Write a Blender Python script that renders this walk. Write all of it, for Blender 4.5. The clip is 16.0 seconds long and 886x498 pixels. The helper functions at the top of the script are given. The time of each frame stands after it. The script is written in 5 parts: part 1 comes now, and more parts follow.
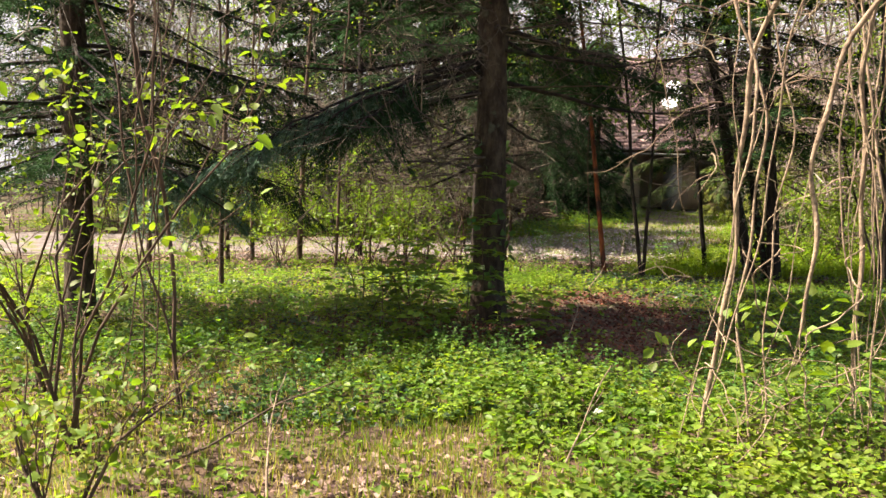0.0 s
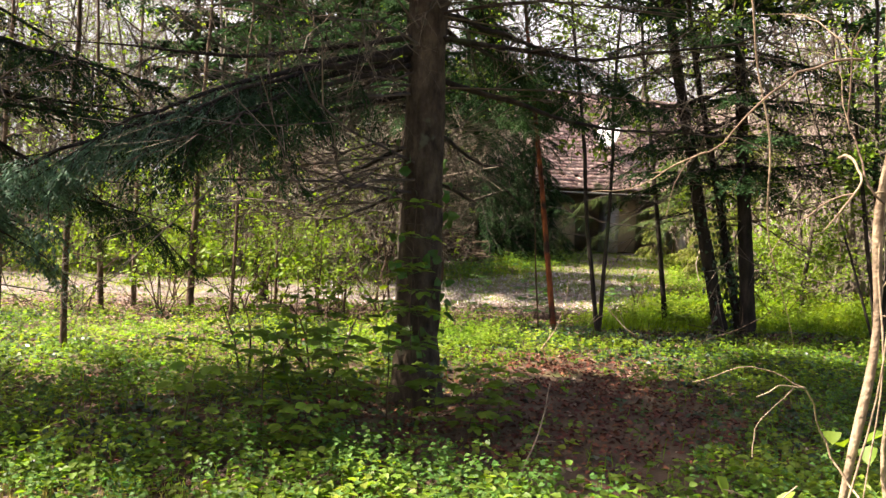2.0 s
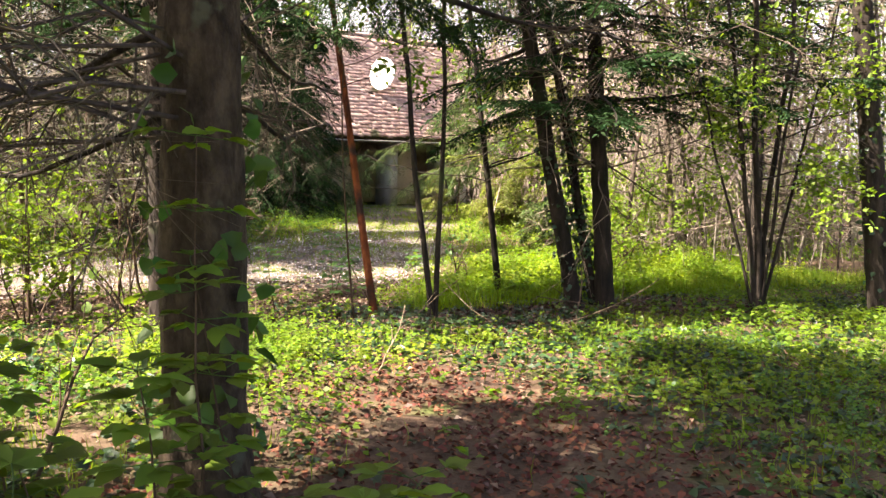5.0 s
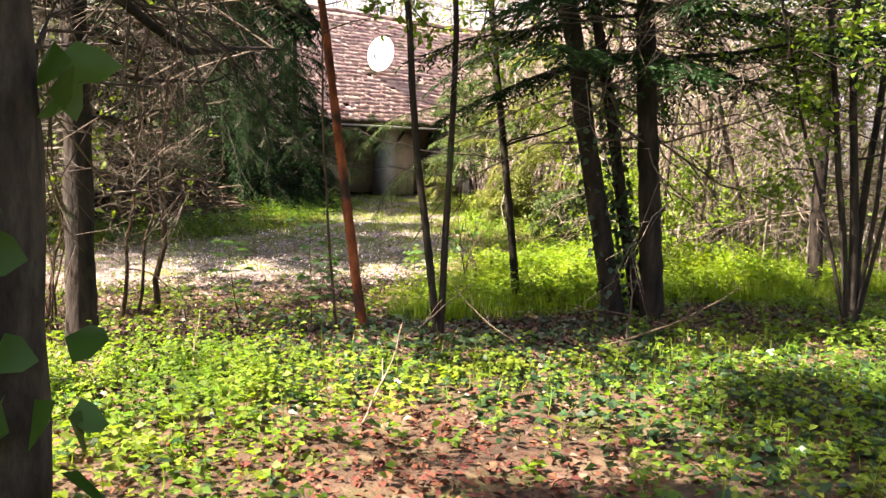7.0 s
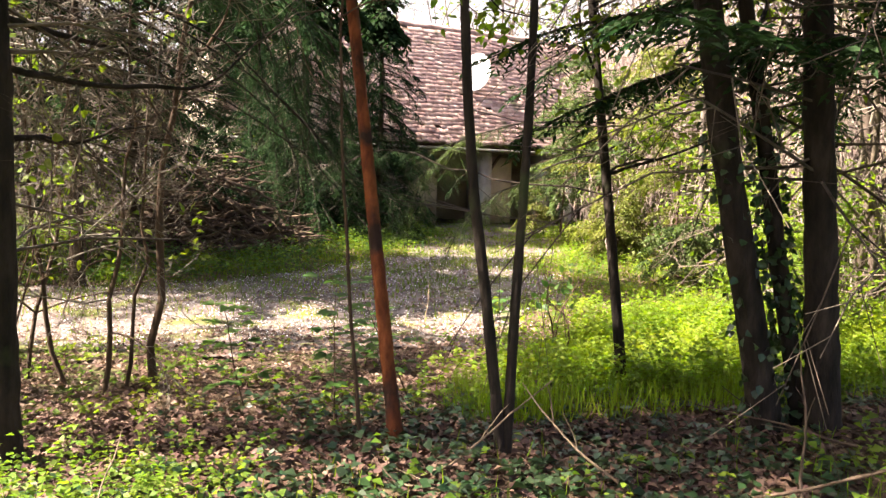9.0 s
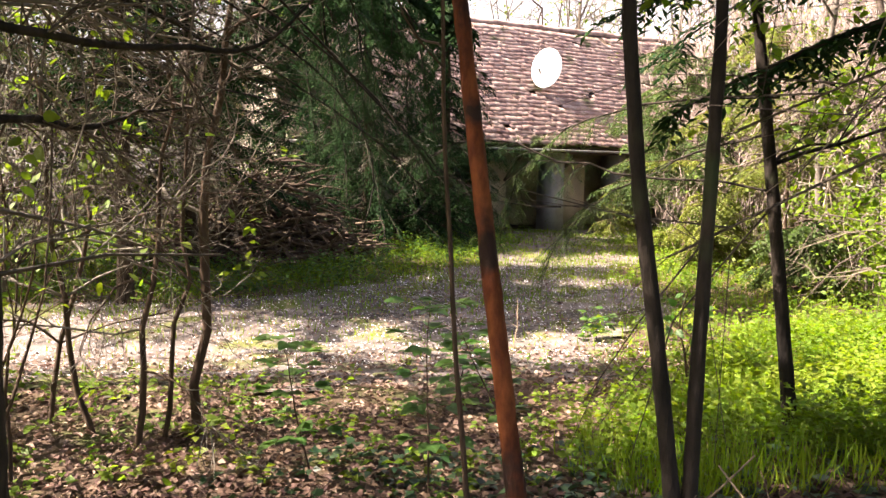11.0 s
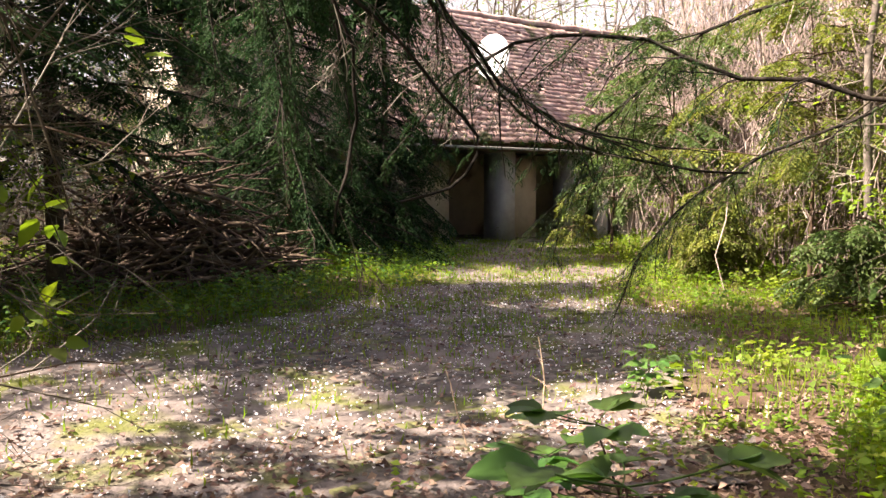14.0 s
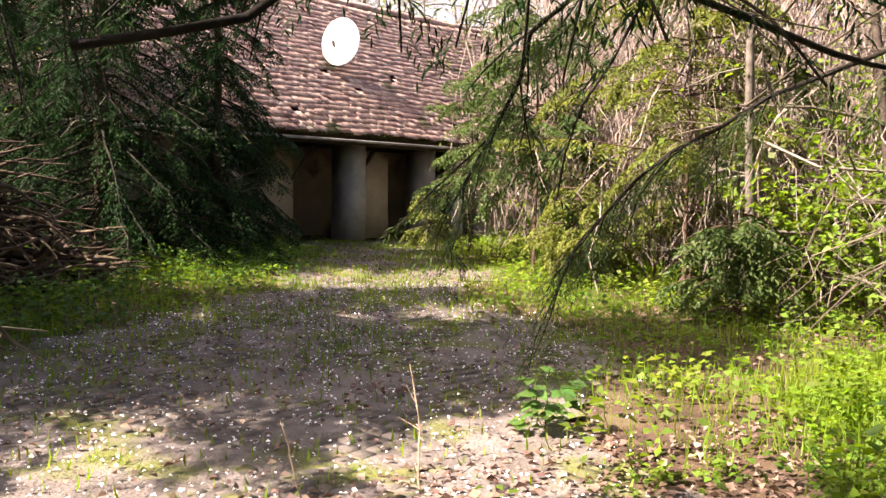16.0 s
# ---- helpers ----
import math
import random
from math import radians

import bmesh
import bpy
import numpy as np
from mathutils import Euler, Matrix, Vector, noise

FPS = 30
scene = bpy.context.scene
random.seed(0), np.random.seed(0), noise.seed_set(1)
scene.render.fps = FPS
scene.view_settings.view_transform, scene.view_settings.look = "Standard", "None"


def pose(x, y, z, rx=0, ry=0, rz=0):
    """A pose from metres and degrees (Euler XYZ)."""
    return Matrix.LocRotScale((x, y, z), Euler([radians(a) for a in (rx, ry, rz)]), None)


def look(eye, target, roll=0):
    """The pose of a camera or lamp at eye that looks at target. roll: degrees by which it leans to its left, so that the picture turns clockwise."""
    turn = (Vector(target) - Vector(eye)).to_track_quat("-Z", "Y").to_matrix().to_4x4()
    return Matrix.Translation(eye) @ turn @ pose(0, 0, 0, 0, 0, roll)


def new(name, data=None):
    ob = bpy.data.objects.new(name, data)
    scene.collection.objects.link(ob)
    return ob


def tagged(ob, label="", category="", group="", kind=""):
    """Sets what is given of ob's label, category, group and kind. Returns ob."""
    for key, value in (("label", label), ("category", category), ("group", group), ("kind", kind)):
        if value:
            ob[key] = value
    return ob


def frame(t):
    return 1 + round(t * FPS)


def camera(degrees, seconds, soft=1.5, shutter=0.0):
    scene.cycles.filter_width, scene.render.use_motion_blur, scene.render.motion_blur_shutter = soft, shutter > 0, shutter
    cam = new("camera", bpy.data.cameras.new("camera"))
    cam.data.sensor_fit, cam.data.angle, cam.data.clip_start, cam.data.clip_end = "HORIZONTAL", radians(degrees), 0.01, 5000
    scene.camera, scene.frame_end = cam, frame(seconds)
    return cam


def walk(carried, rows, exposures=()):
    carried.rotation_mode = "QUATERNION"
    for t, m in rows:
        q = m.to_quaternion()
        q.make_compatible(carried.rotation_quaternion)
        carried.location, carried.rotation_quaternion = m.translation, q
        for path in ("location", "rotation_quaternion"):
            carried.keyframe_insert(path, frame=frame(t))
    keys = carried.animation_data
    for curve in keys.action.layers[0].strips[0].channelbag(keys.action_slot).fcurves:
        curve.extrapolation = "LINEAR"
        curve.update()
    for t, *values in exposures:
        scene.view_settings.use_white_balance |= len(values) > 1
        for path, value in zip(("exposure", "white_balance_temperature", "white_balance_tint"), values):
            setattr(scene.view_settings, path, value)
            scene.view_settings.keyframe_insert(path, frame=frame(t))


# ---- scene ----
cam = camera(57.9, 16.0)
PATH = [
    (0.0, 0.000, 0.000, 1.550, 84.70, -1.00, 0.10),
    (0.5, 0.010, 0.559, 1.511, 84.80, -1.20, -0.40),
    (1.0, 0.069, 1.137, 1.472, 85.80, -0.90, -0.40),
    (1.5, 0.108, 1.627, 1.472, 86.20, -1.30, -0.80),
    (2.0, 0.098, 2.225, 1.472, 87.60, -2.10, -5.10),
    (2.5, 0.196, 2.754, 1.442, 87.40, -1.40, -8.40),
    (3.0, 0.265, 3.234, 1.442, 86.80, -1.20, -10.80),
    (3.5, 0.225, 3.812, 1.442, 87.00, -1.40, -13.10),
    (4.0, 0.176, 4.253, 1.423, 86.40, -1.40, -16.20),
    (4.5, 0.167, 4.733, 1.432, 85.40, -0.90, -18.70),
    (5.0, 0.147, 5.184, 1.442, 84.60, -0.70, -22.50),
    (7.5, 1.058, 7.311, 1.266, 84.00, -1.40, -22.30),
    (8.0, 1.323, 7.732, 1.325, 84.20, -2.70, -17.90),
    (8.5, 1.509, 8.252, 1.374, 84.60, -2.80, -16.50),
    (9.0, 1.735, 8.712, 1.383, 85.60, -1.40, -15.00),
    (9.5, 1.872, 9.143, 1.403, 86.10, -1.40, -11.70),
    (12.0, 1.665, 10.843, 1.284, 85.78, -0.10, -10.50),
    (12.5, 1.712, 11.437, 1.301, 85.67, -0.08, -9.60),
    (13.0, 1.648, 12.008, 1.283, 85.57, -0.18, -9.60),
    (13.5, 1.695, 12.526, 1.209, 86.20, -0.18, -13.50),
    (14.0, 1.874, 12.974, 1.137, 86.94, 0.14, -16.91),
    (14.5, 1.997, 13.352, 1.192, 88.05, 0.30, -18.12),
    (15.0, 2.048, 13.751, 1.241, 88.99, 0.01, -21.21),
    (15.5, 2.150, 14.077, 1.154, 88.55, -0.00, -25.51),
    (16.0, 2.342, 14.340, 1.026, 87.19, -0.37, -27.80),
]
walk(cam, [(t, pose(*row)) for t, *row in PATH],
     [(0.0, 2.0, 6900, 16), (2.0, 2.25, 6900, 16), (3.5, 2.75, 6900, 17), (5.0, 2.75, 6900, 17), (8.0, 2.7, 6900, 20), (9.5, 2.7, 6900, 20), (12.0, 2.4, 6900, 20), (16.0, 2.2, 6900, 21)])

# ---- light ----
SUN_DIR = Vector((-0.66, 0.06, 0.74)).normalized()      # towards the sun
world = bpy.data.worlds.new("sky")
scene.world = world
world.use_nodes = True
wn = world.node_tree
sky = wn.nodes.new("ShaderNodeTexSky")
sky.sky_type = "NISHITA"
sky.sun_disc = False
sky.sun_elevation = math.asin(SUN_DIR.z)
sky.sun_rotation = math.atan2(SUN_DIR.x, SUN_DIR.y)
sky.dust_density = 5.0
sky.air_density = 0.8
wn.links.new(sky.outputs[0], wn.nodes["Background"].inputs[0])
wn.nodes["Background"].inputs[1].default_value = 0.07
sun = new("sun", bpy.data.lights.new("sun", "SUN"))
sun.data.energy, sun.data.angle, sun.data.color = 5.0, radians(0.6), (1.0, 0.92, 0.80)
sun.matrix_world = look((-20, 10, 20), Vector((-20, 10, 20)) - SUN_DIR)
scene.view_settings.exposure = 0.0


# ---- materials ----
def material(name, colours, rough=0.8, scale=6.0, detail=6.0, bump=0.3, bump_scale=30.0, translucent=0.0, island=0.0,
             stretch=(1, 1, 1), metal=0.0, spots=None, rand_obj=0.0, specular=0.3):
    """Noise between two or three colours, a finer bump, and a hue and value that vary from piece to piece."""
    m = bpy.data.materials.new(name)
    m.use_nodes = True
    n, l = m.node_tree.nodes, m.node_tree.links
    b = n["Principled BSDF"]
    geo = n.new("ShaderNodeNewGeometry")
    mp = n.new("ShaderNodeMapping")
    mp.inputs["Scale"].default_value = stretch
    l.new(geo.outputs["Position"], mp.inputs[0])
    tx = n.new("ShaderNodeTexNoise")
    tx.inputs["Scale"].default_value, tx.inputs["Detail"].default_value, tx.inputs["Roughness"].default_value = scale, detail, 0.65
    l.new(mp.outputs[0], tx.inputs["Vector"])
    ramp = n.new("ShaderNodeValToRGB")
    e = ramp.color_ramp.elements
    e[0].position, e[1].position = 0.34, 0.66
    e[0].color, e[1].color = (*colours[0], 1), (*colours[-1], 1)
    if len(colours) == 3:
        e.new(0.5).color = (*colours[1], 1)
    l.new(tx.outputs[0], ramp.inputs[0])
    out = ramp.outputs[0]
    if spots:
        t2 = n.new("ShaderNodeTexNoise")
        t2.inputs["Scale"].default_value, t2.inputs["Detail"].default_value = spots[1], 5
        l.new(geo.outputs["Position"], t2.inputs["Vector"])
        r2 = n.new("ShaderNodeValToRGB")
        r2.color_ramp.elements[0].position, r2.color_ramp.elements[1].position = spots[2], spots[2] + 0.09
        l.new(t2.outputs[0], r2.inputs[0])
        mx = n.new("ShaderNodeMixRGB")
        l.new(r2.outputs[0], mx.inputs[0])
        l.new(out, mx.inputs[1])
        mx.inputs[2].default_value = (*spots[0], 1)
        out = mx.outputs[0]
    if island or rand_obj:
        hs = n.new("ShaderNodeHueSaturation")
        if island:
            src = geo.outputs["Random Per Island"]
        else:
            src = n.new("ShaderNodeObjectInfo").outputs["Random"]
        amount = island or rand_obj
        for slot, lo, hi in (("Value", 1 - amount, 1 + amount), ("Hue", 0.5 - 0.05 * amount, 0.5 + 0.05 * amount)):
            mr = n.new("ShaderNodeMapRange")
            mr.inputs["To Min"].default_value, mr.inputs["To Max"].default_value = lo, hi
            l.new(src, mr.inputs[0])
            l.new(mr.outputs[0], hs.inputs[slot])
        l.new(out, hs.inputs["Color"])
        out = hs.outputs[0]
    l.new(out, b.inputs["Base Color"])
    b.inputs["Roughness"].default_value, b.inputs["Metallic"].default_value = rough, metal
    b.inputs["Specular IOR Level"].default_value = specular
    if bump:
        t3 = n.new("ShaderNodeTexNoise")
        t3.inputs["Scale"].default_value, t3.inputs["Detail"].default_value = bump_scale, 5
        l.new(mp.outputs[0], t3.inputs["Vector"])
        bp = n.new("ShaderNodeBump")
        bp.inputs["Strength"].default_value, bp.inputs["Distance"].default_value = bump, 0.02
        l.new(t3.outputs[0], bp.inputs["Height"])
        l.new(bp.outputs[0], b.inputs["Normal"])
    if translucent:
        tr = n.new("ShaderNodeBsdfTranslucent")
        br = n.new("ShaderNodeHueSaturation")
        br.inputs["Saturation"].default_value, br.inputs["Value"].default_value = 1.1, 1.7
        l.new(out, br.inputs["Color"])
        l.new(br.outputs[0], tr.inputs[0])
        ms = n.new("ShaderNodeMixShader")
        ms.inputs[0].default_value = translucent
        l.new(b.outputs[0], ms.inputs[1])
        l.new(tr.outputs[0], ms.inputs[2])
        l.new(ms.outputs[0], n["Material Output"].inputs[0])
    return m


M_SOIL = material("forest_soil", ((0.035, 0.022, 0.014), (0.085, 0.052, 0.032), (0.12, 0.09, 0.05)), 0.95, 2.2, 9, 0.8, 40,
                  spots=((0.07, 0.09, 0.02), 0.9, 0.57))
M_PAVE = material("cobble_stone", ((0.085, 0.075, 0.066), (0.17, 0.145, 0.125)), 0.92, 5, 7, 0.5, 60, island=0.2, spots=((0.11, 0.11, 0.04), 2.6, 0.5))
M_DIRT = material("drive_dirt", ((0.08, 0.066, 0.056), (0.155, 0.13, 0.115), (0.225, 0.19, 0.172)), 0.95, 3.0, 10, 0.9, 45,
                  spots=((0.12, 0.13, 0.035), 1.3, 0.54))
M_SPRUCE = material("spruce_bark", ((0.02, 0.013, 0.008), (0.052, 0.037, 0.023), (0.095, 0.071, 0.046)), 0.95, 13, 10, 1.0, 34,
                    stretch=(1, 1, 0.5), spots=((0.085, 0.085, 0.055), 6.0, 0.62))
M_PINE = material("rust_bark", ((0.035, 0.012, 0.007), (0.16, 0.042, 0.014), (0.33, 0.10, 0.03)), 0.85, 7, 9, 1.0, 22, stretch=(1, 1, 0.4),
                  spots=((0.04, 0.02, 0.014), 2.6, 0.53))
M_DARK = material("dark_bark", ((0.009, 0.007, 0.0055), (0.024, 0.018, 0.0135), (0.048, 0.036, 0.027)), 0.95, 9, 8, 1.0, 24, stretch=(1, 1, 0.3),
                  spots=((0.04, 0.05, 0.022), 2.0, 0.64))
M_BROWN = material("brown_bark", ((0.045, 0.028, 0.018), (0.11, 0.07, 0.045)), 0.9, 9, 6, 0.6, 40, stretch=(1, 1, 0.4), island=0.25)
M_VINE = material("dry_vine", ((0.10, 0.07, 0.046), (0.31, 0.225, 0.15)), 0.85, 14, 5, 0.5, 60, island=0.3)
M_VINE_PALE = material("pale_dead_vine", ((0.19, 0.142, 0.122), (0.38, 0.30, 0.262)), 0.9, 10, 5, 0.3, 60, island=0.35)
M_TWIG = material("grey_twig", ((0.10, 0.085, 0.065), (0.24, 0.21, 0.17)), 0.9, 8, 4, 0.3, 60, island=0.4)
M_DEAD = material("brown_dead_twig", ((0.055, 0.042, 0.031), (0.15, 0.118, 0.088)), 0.92, 8, 4, 0.3, 60, island=0.4)
# dead leaves in a darker tone that holds the shade under the trunks
M_LITTER_D = material("shaded_dead_leaf", ((0.05, 0.026, 0.019), (0.11, 0.062, 0.045), (0.17, 0.105, 0.08)), 0.8, 2.5, 5, 0, island=0.45)
M_NEEDLE = material("dark_needles", ((0.012, 0.03, 0.012), (0.03, 0.058, 0.02)), 0.85, 3, 4, 0, translucent=0.22, island=0.35, specular=0.08)
M_NEEDLE_B = material("blue_green_needles", ((0.03, 0.075, 0.04), (0.07, 0.13, 0.07)), 0.55, 3, 4, 0, translucent=0.25, island=0.35)
M_NEEDLE_L = material("fresh_needles", ((0.04, 0.07, 0.02), (0.085, 0.12, 0.032)), 0.6, 2, 4, 0, translucent=0.35, island=0.35)
M_CYPRESS = material("yellow_green_scales", ((0.075, 0.10, 0.02), (0.16, 0.175, 0.035)), 0.6, 2, 4, 0, translucent=0.35, island=0.35)
M_LEAF = material("spring_leaf", ((0.09, 0.15, 0.018), (0.17, 0.24, 0.03)), 0.55, 2, 4, 0, translucent=0.45, island=0.3)
M_LEAF_D = material("shade_leaf", ((0.04, 0.10, 0.02), (0.085, 0.155, 0.03)), 0.5, 2, 4, 0, translucent=0.35, island=0.3)
M_IVY = material("ivy_leaf", ((0.012, 0.035, 0.012), (0.035, 0.07, 0.022)), 0.4, 3, 4, 0, translucent=0.15, island=0.35, specular=0.5)
M_HERB = material("herb_leaf", ((0.055, 0.115, 0.016), (0.13, 0.205, 0.026), (0.22, 0.27, 0.036)), 0.5, 0.8, 5, 0, translucent=0.48, island=0.3)
M_GRASS = material("grass_blade", ((0.08, 0.14, 0.014), (0.15, 0.23, 0.022), (0.22, 0.27, 0.035)), 0.6, 0.7, 5, 0, translucent=0.45, island=0.3)
M_DRY = material("dry_grass", ((0.19, 0.165, 0.05), (0.32, 0.27, 0.095)), 0.8, 1.5, 4, 0, translucent=0.3, island=0.3)
M_LITTER = material("dead_leaf", ((0.12, 0.07, 0.05), (0.22, 0.145, 0.11), (0.30, 0.22, 0.18)), 0.85, 2.5, 5, 0, translucent=0.1, island=0.45)
M_LITTER_R = material("red_needle_litter", ((0.09, 0.03, 0.018), (0.17, 0.06, 0.035)), 0.9, 2.5, 5, 0, island=0.4)
M_PETAL = material("fallen_petal", ((0.75, 0.72, 0.70), (0.82, 0.80, 0.80)), 0.7, 3, 3, 0, island=0.1)
M_TILE = material("roof_tile", ((0.27, 0.165, 0.14), (0.48, 0.32, 0.27), (0.57, 0.44, 0.385)), 0.85, 5, 7, 0.4, 50, rand_obj=0.25,
                  spots=((0.12, 0.12, 0.06), 1.3, 0.6))
M_TILE_I = material("roof_tile_far", ((0.27, 0.165, 0.14), (0.48, 0.32, 0.27), (0.57, 0.44, 0.385)), 0.85, 5, 7, 0.4, 50, island=0.25,
                    spots=((0.12, 0.12, 0.06), 1.3, 0.6))
M_PLASTER = material("stained_plaster", ((0.42, 0.36, 0.28), (0.60, 0.53, 0.42)), 0.9, 1.6, 8, 0.4, 30, spots=((0.17, 0.13, 0.10), 0.8, 0.56))
M_CONCRETE = material("grey_concrete", ((0.26, 0.25, 0.24), (0.42, 0.41, 0.39)), 0.9, 2.2, 8, 0.5, 40, spots=((0.14, 0.14, 0.11), 1.2, 0.6))
M_PAINT = material("flaked_white_paint", ((0.55, 0.53, 0.50), (0.80, 0.79, 0.77)), 0.7, 6, 8, 0.4, 30, spots=((0.22, 0.19, 0.15), 4, 0.62))
M_TIMBER = material("dark_timber", ((0.035, 0.024, 0.016), (0.09, 0.062, 0.04)), 0.85, 6, 7, 0.6, 40, stretch=(0.3, 0.3, 1))
M_MOSS = material("eave_moss", ((0.07, 0.11, 0.02), (0.16, 0.19, 0.05)), 0.95, 12, 5, 0.8, 60, island=0.3)
M_DISH = material("white_enamel", ((0.78, 0.78, 0.78), (0.84, 0.84, 0.83)), 0.45, 3, 4, 0.05, 20)
M_STEEL = material("galvanised_steel", ((0.35, 0.35, 0.36), (0.5, 0.5, 0.5)), 0.45, 20, 4, 0.1, 60, metal=0.8)
M_GLASSDARK = material("dusty_window_glass", ((0.03, 0.035, 0.04), (0.06, 0.065, 0.07)), 0.15, 2, 4, 0, specular=0.6)
M_BRUSH = material("brush_wood", ((0.05, 0.032, 0.022), (0.13, 0.09, 0.062)), 0.9, 8, 5, 0.5, 50, island=0.4)


# ---- mesh helpers ----
rng = np.random.default_rng(7)


class Soup:
    """Vertices and triangles or quads, gathered and then made into one mesh."""

    def __init__(self):
        self.v, self.f3, self.f4, self.n = [], [], [], 0

    def add(self, verts, faces):
        verts, faces = np.asarray(verts, float).reshape(-1, 3), np.asarray(faces, int)
        (self.f3 if faces.shape[1] == 3 else self.f4).append(faces + self.n)
        self.v.append(verts)
        self.n += len(verts)

    def mesh(self, name, smooth=False):
        me = bpy.data.meshes.new(name)
        if not self.n:
            return me
        v = np.concatenate(self.v)
        f3 = np.concatenate(self.f3) if self.f3 else np.zeros((0, 3), int)
        f4 = np.concatenate(self.f4) if self.f4 else np.zeros((0, 4), int)
        loops = np.concatenate([f3.ravel(), f4.ravel()])
        starts = np.concatenate([np.arange(len(f3)) * 3, len(f3) * 3 + np.arange(len(f4)) * 4])
        me.vertices.add(len(v))
        me.vertices.foreach_set("co", v.ravel())
        me.loops.add(len(loops))
        me.loops.foreach_set("vertex_index", loops)
        me.polygons.add(len(starts))
        me.polygons.foreach_set("loop_start", starts)
        if smooth:
            me.polygons.foreach_set("use_smooth", np.ones(len(starts), bool))
        me.update(calc_edges=True)
        return me


def part(name, soup, mat, parent=None, label="", smooth=False, kind=""):
    ob = new(name, soup.mesh(name, smooth))
    ob.data.materials.append(mat)
    if parent:
        ob.parent = parent
        ob.matrix_parent_inverse = parent.matrix_basis.inverted()
    return tagged(ob, label, "", "", kind)


def thing(name, label, category, x, y, z=None, group="", kind=""):
    ob = new(name)
    ob.location = (x, y, float(gz(x, y)) if z is None else z)
    bpy.context.view_layer.update()
    return tagged(ob, label, category, group, kind)


def tube(s, pts, radii, sides=6, rough=0.0):
    pts = np.asarray(pts, float)
    k = len(pts)
    radii = np.broadcast_to(radii, k)
    d = np.gradient(pts, axis=0)
    d /= np.linalg.norm(d, axis=1, keepdims=True) + 1e-9
    ref = np.array([1.0, 0.2, 0.0]) if abs(d[0][2]) > 0.7 else np.array([0.0, 0.1, 1.0])
    a = np.cross(d, ref)
    a /= np.linalg.norm(a, axis=1, keepdims=True) + 1e-9
    b = np.cross(d, a)
    ang = np.arange(sides) * 2 * np.pi / sides
    r = radii[:, None] * np.ones(sides)
    if rough:
        r = r * (1 + rough * rng.normal(0, 1, (k, sides)).clip(-2, 2))
    v = pts[:, None] + r[..., None] * (np.cos(ang)[None, :, None] * a[:, None] + np.sin(ang)[None, :, None] * b[:, None])
    i, j = np.meshgrid(np.arange(k - 1), np.arange(sides), indexing="ij")
    j2 = (j + 1) % sides
    f = np.stack([i * sides + j, i * sides + j2, (i + 1) * sides + j2, (i + 1) * sides + j], -1).reshape(-1, 4)
    s.add(v.reshape(-1, 3), f)


def unit(a):
    return a / (np.linalg.norm(a, axis=-1, keepdims=True) + 1e-9)


def leaves(s, pos, d, nrm, length, width, fold=0.18, bend=0.15, broad=True):
    """One folded leaf at each place: six corners in two quads, or a slim four-cornered one."""
    pos, d, nrm = np.atleast_2d(pos), unit(np.atleast_2d(d)), np.atleast_2d(nrm)
    k = len(pos)
    if not k:
        return
    side = unit(np.cross(d, nrm))
    up = np.cross(side, d)
    length, width = np.broadcast_to(length, k)[:, None], np.broadcast_to(width, k)[:, None]
    tip = pos + d * length - up * length * bend
    if broad:
        v = np.stack([pos, pos + d * length * 0.3 + side * width * 0.5 + up * width * fold,
                      pos + d * length * 0.68 + side * width * 0.38 + up * width * fold * 0.6 - up * length * bend * 0.3, tip,
                      pos + d * length * 0.68 - side * width * 0.38 + up * width * fold * 0.6 - up * length * bend * 0.3,
                      pos + d * length * 0.3 - side * width * 0.5 + up * width * fold], 1)
        base = np.arange(k)[:, None] * 6
        f = np.concatenate([base + [0, 1, 2, 3], base + [0, 3, 4, 5]])
    else:
        v = np.stack([pos, pos + d * length * 0.5 + side * width * 0.5 + up * width * fold, tip,
                      pos + d * length * 0.5 - side * width * 0.5 + up * width * fold], 1)
        f = np.arange(k)[:, None] * 4 + [0, 1, 2, 3]
    s.add(v.reshape(-1, 3), f)


# the trodden line through the wood, kept clear of twigs and leaves
TRAIL = np.array([(0, -1), (0, 0), (0.08, 1.2), (0.1, 2.2), (0.26, 3.2), (0.2, 4.0), (0.15, 5.2), (0.55, 6.3), (1.06, 7.3), (1.5, 8.25), (1.87, 9.15),
                  (1.8, 10.1), (1.67, 10.9), (1.7, 11.7), (1.68, 12.4), (1.85, 13.0), (2.05, 13.75), (2.35, 14.4)])


def off_trail(p, clear=0.55, low=0.75):
    """True where a point stands clear of a walker on the trail."""
    p = np.atleast_2d(p)
    best = np.full(len(p), 9.0)
    for a, b in zip(TRAIL[:-1], TRAIL[1:]):
        t = np.clip(((p[:, :2] - a) @ (b - a)) / ((b - a) @ (b - a)), 0, 1)
        best = np.minimum(best, np.linalg.norm(p[:, :2] - a - t[:, None] * (b - a), axis=1))
    return (best > clear) | (p[:, 2] < low) | (p[:, 2] > 2.4)


